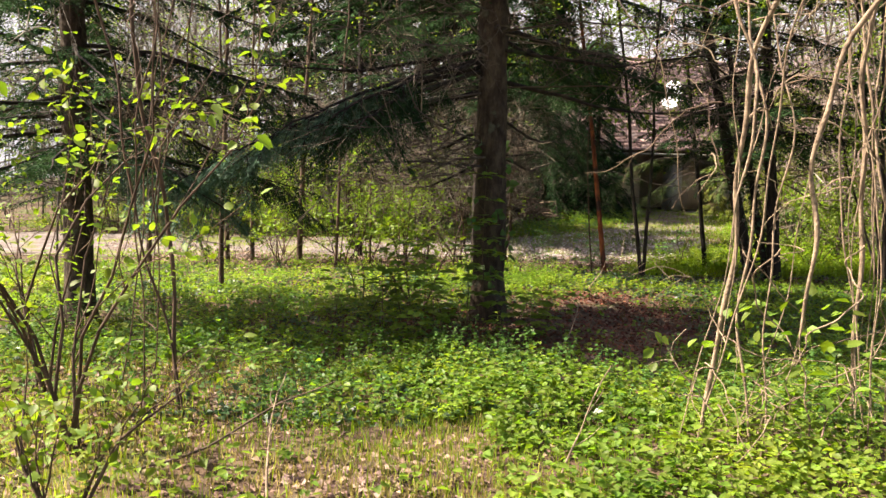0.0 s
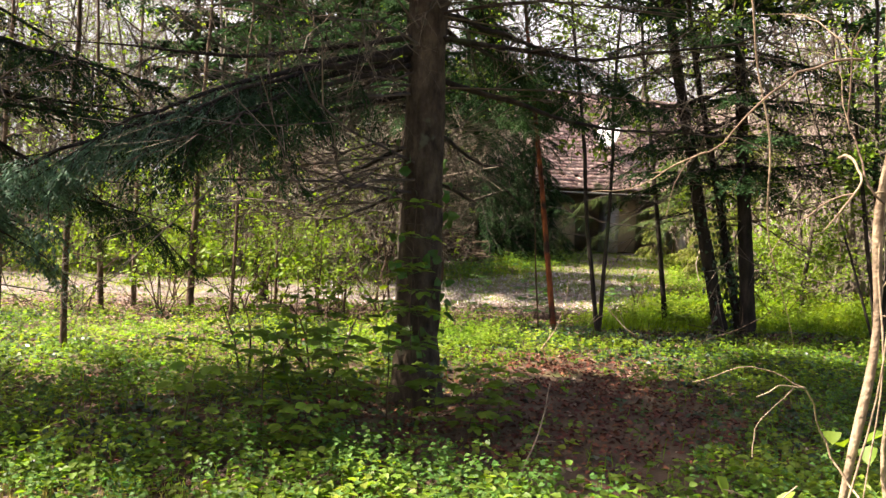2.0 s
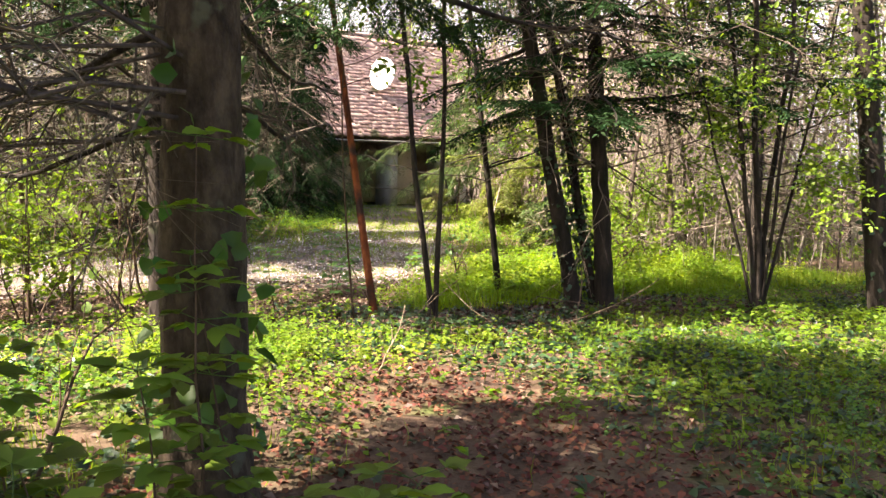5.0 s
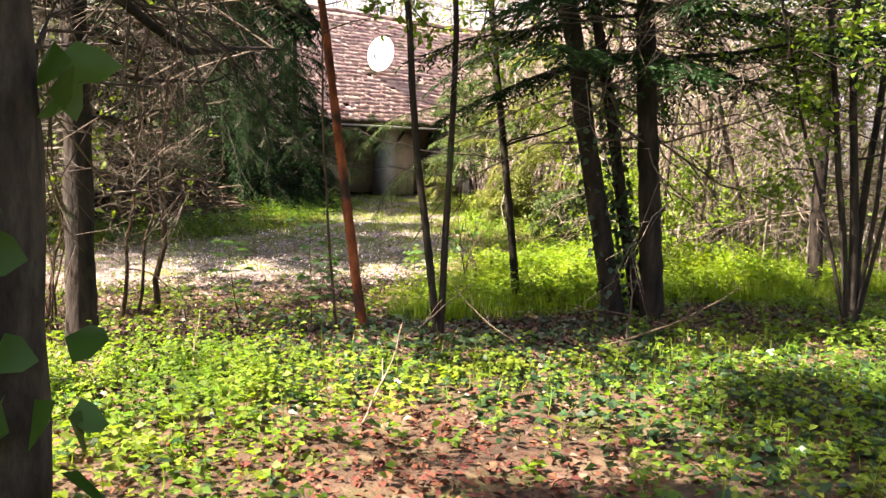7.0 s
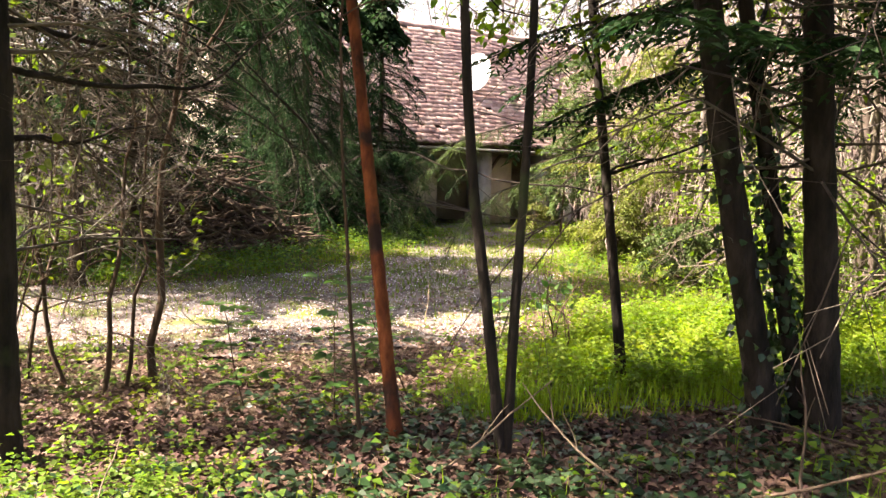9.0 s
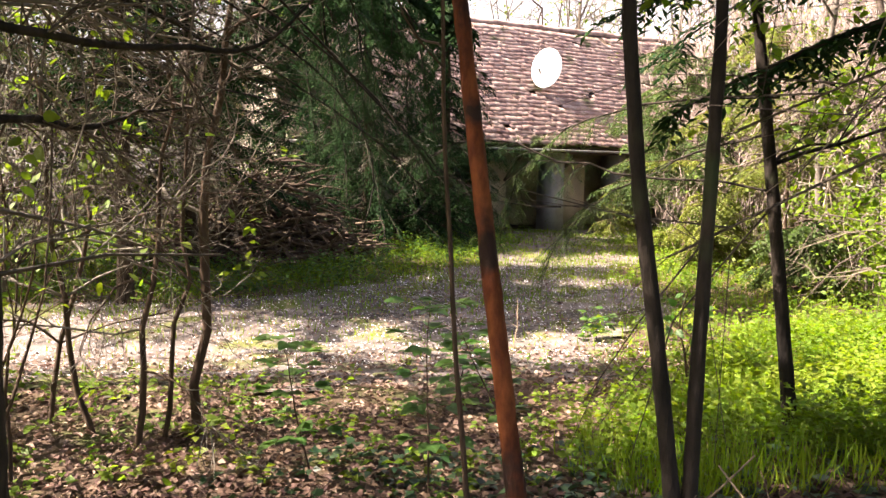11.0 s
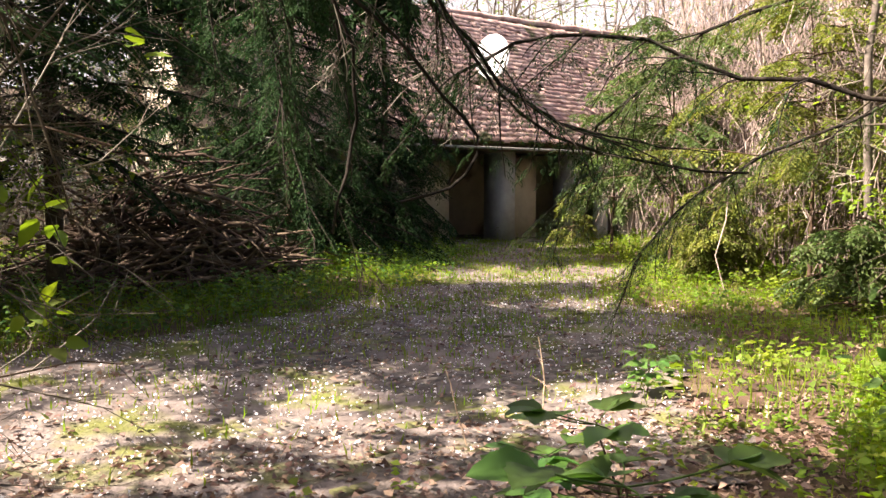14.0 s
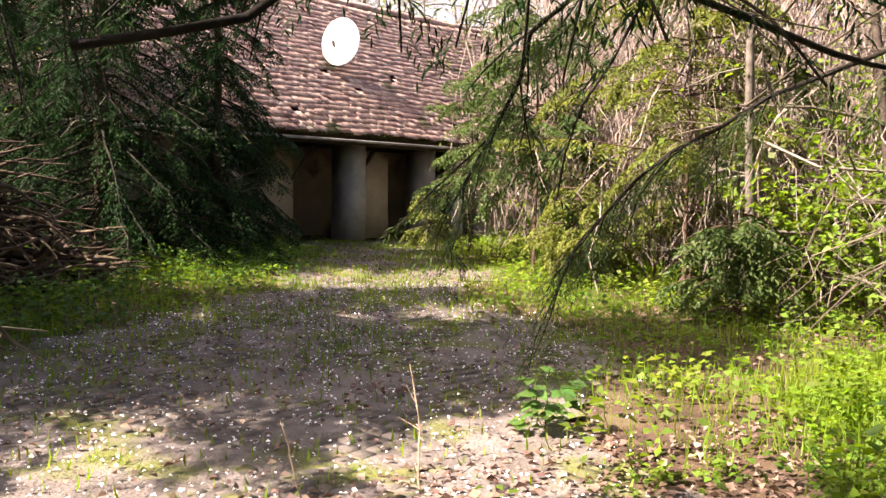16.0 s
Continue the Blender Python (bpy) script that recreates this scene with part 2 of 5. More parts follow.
def sticks(s, p0, p1, p2, r0, r1, plain=False):
    """Many three-sided twigs at once, each bent at its middle; plain ones are straight."""
    k = len(p0)
    d = unit(p2 - p0)
    a = unit(np.cross(d, [0.3, 0.5, 0.81]))
    b = np.cross(d, a)
    ang = np.array([0, 2.0944, 4.18879])
    ring = np.cos(ang)[None, :, None] * a[:, None] + np.sin(ang)[None, :, None] * b[:, None]
    rm = (r0 + r1) / 2
    if plain:
        v = np.concatenate([p0[:, None] + ring * r0[:, None, None], p2[:, None] + ring * r1[:, None, None]], 1)
        f = np.array([(i, (i + 1) % 3, (i + 1) % 3 + 3, i + 3) for i in range(3)])
        s.add(v.reshape(-1, 3), (np.arange(k)[:, None, None] * 6 + f[None]).reshape(-1, 4))
        return
    v = np.concatenate([p0[:, None] + ring * r0[:, None, None], p1[:, None] + ring * rm[:, None, None], p2[:, None] + ring * r1[:, None, None]], 1)
    f = np.array([(i + 3 * l, (i + 1) % 3 + 3 * l, (i + 1) % 3 + 3 * l + 3, i + 3 * l + 3) for l in (0, 1) for i in range(3)])
    s.add(v.reshape(-1, 3), (np.arange(k)[:, None, None] * 9 + f[None]).reshape(-1, 4))


def twiggery(s, pos, d, length, radius, levels, kids, spread=0.9, shrink=0.55, droop=0.1):
    """Level on level of finer twigs, each springing from one of the level before. Returns the last ends and their ways."""
    pos, d, length, radius = np.asarray(pos, float), unit(np.asarray(d, float)), np.asarray(length, float), np.asarray(radius, float)
    for lv in range(levels):
        k = len(pos)
        mid = pos + d * (length * 0.5)[:, None] + rng.normal(0, 0.07, (k, 3)) * length[:, None]
        d2 = unit(d + rng.normal(0, 0.22, (k, 3)) - [0, 0, droop])
        end = mid + d2 * (length * 0.5)[:, None]
        ok = off_trail(mid) & off_trail(end)
        pos, mid, end, d2, length, radius = pos[ok], mid[ok], end[ok], d2[ok], length[ok], radius[ok]
        k = len(pos)
        sticks(s, pos, mid, end, radius, radius * 0.5, lv == levels - 1)
        if lv == levels - 1 or not k:
            return end, d2
        u = rng.uniform(0.2, 1.0, (k, kids))
        q = np.where(u[..., None] < 0.5, pos[:, None] + (mid - pos)[:, None] * (u * 2)[..., None], mid[:, None] + (end - mid)[:, None] * (u * 2 - 1)[..., None])
        nd = unit(np.repeat(d2, kids, 0) + rand_dirs(k * kids) * spread)
        length = np.repeat(length, kids) * shrink * rng.uniform(0.6, 1.3, k * kids)
        radius = np.maximum(np.repeat(radius, kids) * 0.5, 0.0016)
        pos, d = q.reshape(-1, 3), nd


def fine_leaves(s, pos, d, nrm, length, width):
    """Broad curved leaves with a midrib fold and a toothed rim, for plants close by."""
    t = np.linspace(0, 1, 9)
    prof = np.sin(np.pi * t ** 0.75) ** 0.85 * (1 + 0.07 * np.array([0, 1, -1, 1, -1, 1, -1, 1, 0]))
    for p, q, n, ln, w in zip(pos, unit(np.atleast_2d(d)), nrm, length, width):
        side = unit(np.cross(q, n))
        up = np.cross(side, q)
        curl = rng.uniform(0.05, 0.3)
        mid = p + q * (t * ln)[:, None] - up * (curl * ln * t ** 2)[:, None]
        off = side * (prof * w * 0.5)[:, None]
        lift = up * (prof * w * rng.uniform(0.05, 0.16))[:, None]
        wave = up * (0.02 * w * np.sin(t * 14 + rng.uniform(0, 6)))[:, None]
        v = np.concatenate([mid + off + lift + wave, mid, mid - off + lift - wave])
        i = np.arange(8)
        s.add(v, np.concatenate([np.stack([i, i + 9, i + 10, i + 1], 1), np.stack([i + 9, i + 18, i + 19, i + 10], 1)]))


def rand_dirs(k, flat=0.0):
    d = rng.normal(0, 1, (k, 3))
    d[:, 2] *= 1 - flat
    return unit(d)


def wander(p, d, length, steps, jitter, droop=0.0):
    """A crooked line from p along d."""
    p, d = np.array(p, float), unit(np.array(d, float))
    pts = [p]
    for _ in range(steps):
        d = unit(d + rng.normal(0, jitter, 3) + np.array([0, 0, -droop]))
        p = p + d * length / steps
        pts.append(p)
    return np.array(pts), d


def grow(s, p, d, length, r, depth, kids=4, jitter=0.18, droop=0.0, spread=0.8, sides=5, tips=None, taper=0.35, first=0.25):
    """A limb that forks; the ends are gathered in tips."""
    steps = max(3, int(4 + depth))
    pts, last = wander(p, d, length, steps, jitter, droop)
    if depth < 2 and not off_trail(pts[1:]).all():
        return
    tube(s, pts, np.linspace(r, r * taper, steps + 1), sides)
    if tips is not None and depth <= 1:
        for q0, q1 in zip(pts[1:], pts[:-1]):
            tips.append((q0, unit(q0 - q1)))
    if depth <= 0:
        return
    for _ in range(kids):
        u = rng.uniform(first, 1.0)
        i = min(int(u * steps), steps - 1)
        q = pts[i] + (pts[i + 1] - pts[i]) * (u * steps - i)
        nd = unit(unit(pts[i + 1] - pts[i]) + rand_dirs(1)[0] * spread)
        grow(s, q, nd, length * rng.uniform(0.35, 0.62), max(r * (1 - u * 0.6) * 0.5, 0.0015), depth - 1, kids, jitter, droop, spread,
             max(3, sides - 1), tips, taper, 0.15)


def leaf_tips(s, tips, per, length, width, spread=0.06, flat=0.4, broad=True, fine=False, share=1.0):
    if not len(tips):
        return
    p = np.repeat(np.array([t[0] for t in tips]), per, 0)
    d0 = np.repeat(np.array([t[1] for t in tips]), per, 0)
    p = p + rng.normal(0, spread, p.shape)
    ok = off_trail(p, 0.9) & (rng.random(len(p)) < share)
    p, d0 = p[ok], d0[ok]
    k = len(p)
    d = unit(d0 * 0.5 + rand_dirs(k, flat))
    if fine:
        near = p[:, 2] < 3.2
        fine_leaves(s, p[near], d[near], (np.array([0, 0, 1]) + rng.normal(0, 0.4, (k, 3)))[near], length * rng.uniform(0.6, 1.2, k), width * rng.uniform(0.7, 1.2, k))
        p, d, k = p[~near], d[~near], int((~near).sum())
    leaves(s, p, d, np.array([0, 0, 1]) + rng.normal(0, 0.45, (k, 3)),
           length * rng.uniform(0.6, 1.2, k), width * rng.uniform(0.7, 1.2, k), broad=broad)


def needles(s, pts, per_m, length, width, hang=0.0, reach=0.25, gap=0.014):
    """Flat sprays of needled branchlets on both sides of a branch."""
    pts = np.asarray(pts)
    seg = np.linalg.norm(np.diff(pts, axis=0), axis=1)
    total = seg.sum()
    k = max(2, int(total * per_m))
    u = np.sort(rng.uniform(0.12, 1.0, k)) * total
    cum = np.concatenate([[0], np.cumsum(seg)])
    base = np.stack([np.interp(u, cum, pts[:, a]) for a in range(3)], 1)
    ahead = unit(np.stack([np.interp(np.minimum(u + 0.08, total), cum, pts[:, a]) for a in range(3)], 1) - base + 1e-4)
    side = unit(np.cross(ahead, [0, 0, 1.0])) * rng.choice([-1, 1], k)[:, None]
    d = unit(ahead * 0.75 + side * 0.8 + rng.normal(0, 0.18, (k, 3)) + np.array([0, 0, -hang]))
    ln = reach * rng.uniform(0.5, 1.2, k) * (1.15 - u / total * 0.55)
    m = max(6, int(reach / gap))
    tt = np.tile(np.linspace(0.04, 1, m), k)
    dd, bb, ll = np.repeat(d, m, 0), np.repeat(base, m, 0), np.repeat(ln, m)
    p = bb + dd * (tt * ll)[:, None] - np.array([0, 0, 1]) * ((tt * ll) ** 2 * (0.35 + hang))[:, None]
    sd = unit(np.cross(dd, [0, 0, 1.0])) * np.tile([1, -1], k * m)[: k * m, None]
    ok = off_trail(p)
    nd = unit(dd * 0.7 + sd * 0.75 + rng.normal(0, 0.2, (k * m, 3)))
    leaves(s, p[ok], nd[ok], (np.array([0, 0, 1]) + rng.normal(0, 0.3, (k * m, 3)))[ok], length * rng.uniform(0.6, 1.2, int(ok.sum())), width, broad=False)


# ---- ground ----
def gz(x, y):
    x, y = np.asarray(x, float), np.asarray(y, float)
    base = np.interp(y, [-60, 9, 12, 14.5, 18, 31, 60, 400], [0, 0, -0.03, -0.2, -0.25, 0.3, 0.5, 0.5])
    rough = 0.03 * np.sin(x * 1.7 + 0.6 * np.sin(y * 1.1)) * np.sin(y * 1.3 + 1.0) + 0.015 * np.sin(x * 4.1 + y * 2.3) * np.sin(y * 5.2 - x)
    return base + rough * np.where((y > 16) & (y < 31), 0.5, 1.0)


def drive_amount(x, y):
    """1 on the paved lane and drive, 0 away from them."""
    x, y = np.asarray(x, float), np.asarray(y, float)
    wob = 0.35 * np.sin(y * 1.3) + 0.25 * np.sin(x * 1.1 + y * 0.7)
    left = np.interp(y, [20.8, 22, 24.5, 27, 30.5], [0.6, 2.4, 4.8, 6.0, 6.8])
    left = np.where(y < 20.8, -40, left)
    right = np.interp(y, [16.5, 19.2, 23.8, 27.7, 31], [5.4, 6.6, 8.4, 10.3, 11.5])
    a = np.clip((x - left + wob) * 1.2, 0, 1) * np.clip((right - x + wob) * 1.2, 0, 1)
    return a * np.clip((y - 16.0 + 0.5 * wob) * 1.0, 0, 1) * np.clip((31.2 - y) * 2, 0, 1)


def build_ground():
    s = Soup()
    near = np.arange(-14, 24.01, 0.22)
    xs = np.concatenate([[-400, -200, -100, -60, -40, -28, -20], near, [30, 40, 60, 100, 200, 400]])
    ny = np.arange(-6, 36.01, 0.22)
    ys = np.concatenate([[-400, -150, -60, -30, -15], ny, [42, 50, 70, 120, 400]])
    X, Y = np.meshgrid(xs, ys, indexing="ij")
    Z = gz(X, Y) + np.where(drive_amount(X, Y) > 0.5, 0, rng.normal(0, 0.012, X.shape))
    i, j = np.meshgrid(np.arange(len(xs) - 1), np.arange(len(ys) - 1), indexing="ij")
    w = len(ys)
    f = np.stack([i * w + j, (i + 1) * w + j, (i + 1) * w + j + 1, i * w + j + 1], -1).reshape(-1, 4)
    s.add(np.stack([X, Y, Z], -1).reshape(-1, 3), f)
    tagged(part("ground", s, M_SOIL, smooth=True), "brown woodland soil with moss and old leaf litter", "ground", kind="structure")


build_ground()


def build_drive():
    s = Soup()
    xs, ys = np.arange(-26, 13, 0.2), np.arange(15.2, 31.6, 0.2)
    X, Y = np.meshgrid(xs, ys, indexing="ij")
    D = drive_amount(X, Y) + 0.3 * (np.sin(X * 5.1 + 2 * np.sin(Y * 3.3)) * np.sin(Y * 4.7))
    Z = gz(X, Y) + 0.012 + rng.normal(0, 0.006, X.shape)
    w = len(ys)
    i, j = np.nonzero((D[:-1, :-1] > 0.4) & (D[1:, 1:] > 0.4))
    f = np.stack([i * w + j, (i + 1) * w + j, (i + 1) * w + j + 1, i * w + j + 1], -1)
    s.add(np.stack([X, Y, Z], -1).reshape(-1, 3), f)
    tagged(part("road", s, M_DIRT, smooth=True), "pale dirt drive with moss and leaf litter", "drive", kind="structure")


build_drive()


def build_backdrop():
    """Pale haze of the sky low over the far woods."""
    m = bpy.data.materials.new("pale_sky_haze")
    m.use_nodes = True
    n, l = m.node_tree.nodes, m.node_tree.links
    em = n.new("ShaderNodeEmission")
    em.inputs[0].default_value, em.inputs[1].default_value = (0.95, 0.96, 1.0, 1), 0.32
    l.new(em.outputs[0], n["Material Output"].inputs[0])
    s = Soup()
    a = np.linspace(radians(-75), radians(75), 31)
    ring = np.stack([90 * np.sin(a), 10 + 90 * np.cos(a)], 1)
    v = [(x, y, z) for z in (-2, 75) for x, y in ring]
    s.add(v, [(i, i + 1, i + 32, i + 31) for i in range(30)])
    tagged(part("backdrop", s, m), "pale hazy sky beyond the woods", "sky", kind="structure")


build_backdrop()


# ---- the house ----
HX, HY, HZ = 8.74, 30.8, 0.3                 # foot of the front corner of the first pier
HU = np.array([math.cos(radians(14)), math.sin(radians(14)), 0])   # along the front
HN = np.array([-HU[1], HU[0], 0])            # into the house


def hp(u, w, z):
    return np.array([HX, HY, HZ]) + HU * u + HN * w + np.array([0, 0, z])


def slab(s, u0, u1, w0, w1, z0, z1, chip=0.0):
    """A box in the house's own axes, with slightly uneven edges."""
    c = [hp(u, w, z) + rng.normal(0, chip, 3) for z in (z0, z1) for u, w in ((u0, w0), (u1, w0), (u1, w1), (u0, w1))]
    s.add(c, [(3, 2, 1, 0), (4, 5, 6, 7), (0, 1, 5, 4), (1, 2, 6, 5), (2, 3, 7, 6), (3, 0, 4, 7)])


def house_box(name, parent, mat, dims, label="", chip=0.006):
    s = Soup()
    slab(s, *dims, chip)
    return part(name, s, mat, parent, label)


def build_house():
    house = thing("house", "derelict low house with tiled roof and an open carport bay", "house", HX, HY, HZ - 0.05)
    house_box("floor_slab", house, M_CONCRETE, (-7, 8.0, -0.06, 7.2, -0.45, 0.0), "cracked concrete floor")
    house_box("wall", house, M_PLASTER, (-7, 8.0, 3.4, 3.6, 0.02, 5.7), "stained beige back wall of the bay")
    house_box("wall", house, M_PLASTER, (-7, -6.8, 0.0, 3.38, 0.02, 2.6))
    house_box("wall", house, M_PLASTER, (7.8, 8.0, 0.0, 3.38, 0.02, 2.6))
    house_box("wall", house, M_PLASTER, (-1.5, -1.2, 1.4, 3.38, 0.02, 2.35), "beige partition wall")
    house_box("wall", house, M_PLASTER, (-6.78, -3.4, 0.3, 0.5, 0.02, 2.2), "beige front wall")
    house_box("wall", house, M_PLASTER, (4.2, 7.78, 0.3, 0.5, 0.02, 2.2), "plastered front wall under vines")
    house_box("pier", house, M_CONCRETE, (0, 0.4, 0, 0.75, 0.02, 2.12), "grey rendered pier")
    house_box("pier", house, M_CONCRETE, (2.15, 2.5, 0.05, 0.75, 0.02, 2.12), "grey rendered pier")
    house_box("post", house, M_PAINT, (3.05, 3.32, -0.05, 0.2, 0.02, 2.1), "flaking white post")
    house_box("panel", house, M_PLASTER, (0.42, 1.5, 0.62, 0.72, 0.05, 2.02), "beige rendered infill panel beside the pier")
    house_box("panel", house, M_PLASTER, (-1.75, -0.85, 1.0, 1.1, 0.05, 1.9), "beige rendered panel in the bay")
    # unseen ceiling slab, added to stop sky light leaking into the bay
    house_box("ceiling", house, M_TIMBER, (-6.9, 7.9, 0.22, 3.39, 2.32, 2.36), "dark ceiling added to keep light out of the bay")
    house_box("jamb", house, M_TIMBER, (-1.98, -1.78, 0.98, 1.16, 0.02, 2.1), "dark timber door jamb")
    house_box("fascia", house, M_CONCRETE, (-7.3, 8.3, -0.575, -0.545, 2.14, 2.19), "weathered grey eave board", 0.012)
    for u0 in (-1.2, 0.42):
        s = Soup()
        tube(s, [hp(u0, 0.45, 1.35), hp(u0 + 0.55, 0.45, 2.08)], 0.05, 4)
        part("brace", s, M_TIMBER, house, "dark timber brace")
    house_box("beam", house, M_TIMBER, (-7, 8, -0.02, 0.2, 2.125, 2.3), "dark eave beam")
    for k in range(21):
        u = -6.8 + k * 0.72
        house_box("rafter", house, M_TIMBER, (u, u + 0.08, -0.42, -0.03, 2.15, 2.25))
    # roof: two decks, tiled courses on the front
    s = Soup()
    c = [hp(-7.3, -0.5, 2.2), hp(8.3, -0.5, 2.2), hp(8.3, 3.6, 6.1), hp(-7.3, 3.6, 6.1),
         hp(-7.3, -0.5, 2.3), hp(8.3, -0.5, 2.3), hp(8.3, 3.6, 6.2), hp(-7.3, 3.6, 6.2)]
    s.add(c, [(3, 2, 1, 0), (4, 5, 6, 7), (0, 1, 5, 4), (1, 2, 6, 5), (2, 3, 7, 6), (3, 0, 4, 7)])
    deck = part("roof", s, M_TIMBER, house, "brown tiled pitched roof with moss at the eaves")
    s = Soup()
    c = [hp(-7.3, 3.7, 6.1), hp(8.3, 3.7, 6.1), hp(8.3, 7.8, 2.2), hp(-7.3, 7.8, 2.2),
         hp(-7.3, 3.7, 6.2), hp(8.3, 3.7, 6.2), hp(8.3, 7.8, 2.3), hp(-7.3, 7.8, 2.3)]
    s.add(c, [(3, 2, 1, 0), (4, 5, 6, 7), (0, 1, 5, 4), (1, 2, 6, 5), (2, 3, 7, 6), (3, 0, 4, 7)])
    part("roof", s, M_TILE_I, house)
    house_box("wall", house, M_PLASTER, (-7, 8.0, 7.0, 7.2, 0.02, 2.9))
    for u in (-6.99, 7.79):
        s = Soup()
        a = [hp(u, -0.1, 2.3), hp(u, 7.2, 2.3), hp(u, 3.6, 5.9)]
        b = [p + HU * 0.2 for p in a]
        s.add(a + b, [(0, 1, 2), (5, 4, 3)])
        s.add(a + b, [(0, 3, 4, 1), (1, 4, 5, 2), (2, 5, 3, 0)])
        part("gable", s, M_PLASTER, house)
    s = Soup()
    tube(s, [hp(u, 3.65, 6.24 + 0.02 * math.sin(u * 5)) for u in np.arange(-7.3, 8.35, 0.3)], 0.11, 8, 0.05)
    part("ridge", s, M_TILE_I, house)
    # tiles: one shared mesh, set course by course; those beyond the first 300 joined
    slope = unit(np.array(hp(0, 3.6, 6.1)) - hp(0, -0.5, 2.2))
    out = unit(np.cross(HU, slope))
    tm = Soup()
    w, ln, th = 0.175, 0.27, 0.014
    prof = [(-w / 2, 0.004), (-w / 4, 0.008), (0, 0.009), (w / 4, 0.008), (w / 2, 0.004)]
    vv = [(x, y, z + dz) for y, dz in ((0, 0.036), (ln, 0.0)) for x, z in prof] + [(x, 0, z + 0.036 - 2.2 * th) for x, z in prof]
    tm.add(vv, [(i, i + 1, i + 6, i + 5) for i in range(4)] + [(i, i + 10, i + 11, i + 1) for i in range(4)])
    tile = tm.mesh("tile")
    tile.materials.append(M_TILE)
    rest = Soup()
    tv, tf = np.array(vv), np.array([(i, i + 1, i + 6, i + 5) for i in range(4)] + [(i, i + 10, i + 11, i + 1) for i in range(4)])
    base = Matrix((HU, slope, out)).transposed().to_4x4()
    count = 0
    for c in range(29):
        for k in range(88):
            u = -7.25 + k * 0.177 + (0.088 if c % 2 else 0)
            at = hp(u, -0.55, 2.2) + slope * (c * 0.188 - 0.02 + rng.normal(0, 0.02)) + out * 0.125
            at = at + out * (0.03 * math.sin(u * 0.9 + 1) + rng.normal(0, 0.006))
            turn = rng.normal(0, 0.035)
            if rng.random() < 0.012:
                continue
            if c < 9 and -2.8 < u < 3.4 and count < 300:
                ob = new("tile", tile)
                ob.parent = deck
                ob.matrix_basis = Matrix.Translation(at) @ base @ pose(0, 0, 0, rng.normal(0, 1.5), 0, math.degrees(turn))
                count += 1
            else:
                ct, st = math.cos(turn), math.sin(turn)
                rest.add(at + (tv[:, :1] * ct - tv[:, 1:2] * st) * HU + (tv[:, :1] * st + tv[:, 1:2] * ct) * slope + tv[:, 2:] * out, tf)
    part("tile_course", rest, M_TILE_I, deck, kind="stuff")
    # moss along the eaves
    s = Soup()
    k = 5000
    u = rng.uniform(-7, 8, k)
    p = np.array([hp(a, -0.55 + abs(rng.normal(0, 0.09)), 2.32) for a in u]) + rng.normal(0, 0.02, (k, 3))
    leaves(s, p, rand_dirs(k) - [0, 0, 0.5], rand_dirs(k), rng.uniform(0.03, 0.1, k), 0.03, broad=False)
    part("eave_moss", s, M_MOSS, deck, "green moss and debris on the eaves", kind="stuff")

    # the dish stands off the roof on a short mast
    dish = thing("satellite_dish", "white oval satellite dish on the tiled roof", "satellite dish", *hp(0.25, 1.35, 4.05))
    c = hp(0.25, 0.75, 4.5)
    face = unit(np.array([-0.55, -0.78, 0.3]))
    rt = unit(np.cross(face, [0, 0, 1.0]))
    up = np.cross(rt, face)
    s = Soup()
    rings, seg = 7, 36
    v = [c - face * 0.12]
    for r in range(1, rings):
        q = r / (rings - 1)
        for a in range(seg):
            th = a * 2 * np.pi / seg
            v.append(c + rt * 0.43 * q * math.cos(th) + up * 0.6 * q * math.sin(th) - face * 0.12 * (1 - q * q))
    n0 = len(v)
    v += [p - face * 0.02 for p in v]
    f3 = [(0, 1 + a, 1 + (a + 1) % seg) for a in range(seg)] + [(n0, n0 + 1 + (a + 1) % seg, n0 + 1 + a) for a in range(seg)]
    f4 = []
    for r in range(rings - 2):
        for a in range(seg):
            i0, i1 = 1 + r * seg + a, 1 + r * seg + (a + 1) % seg
            f4 += [(i0, i0 + seg, i1 + seg, i1), (n0 + i1, n0 + i1 + seg, n0 + i0 + seg, n0 + i0)]
    o = 1 + (rings - 2) * seg
    f4 += [(o + a, n0 + o + a, n0 + o + (a + 1) % seg, o + (a + 1) % seg) for a in range(seg)]
    s.add(v, f4)
    s.f3.append(np.array(f3))
    part("reflector", s, M_DISH, dish, smooth=True)
    s = Soup()
    tube(s, [hp(0.25, 1.35, 3.9), hp(0.25, 1.35, 4.45), c - face * 0.15], 0.025, 8)
    part("mast", s, M_STEEL, dish, "grey steel mast")
    s = Soup()
    tube(s, [c - up * 0.5, c - up * 0.35 + face * 0.5], 0.014, 6)
    tube(s, [c - up * 0.37 + face * 0.46, c - up * 0.33 + face * 0.6], 0.035, 8)
    part("feed_arm", s, M_STEEL, dish, "grey feed arm")


build_house()


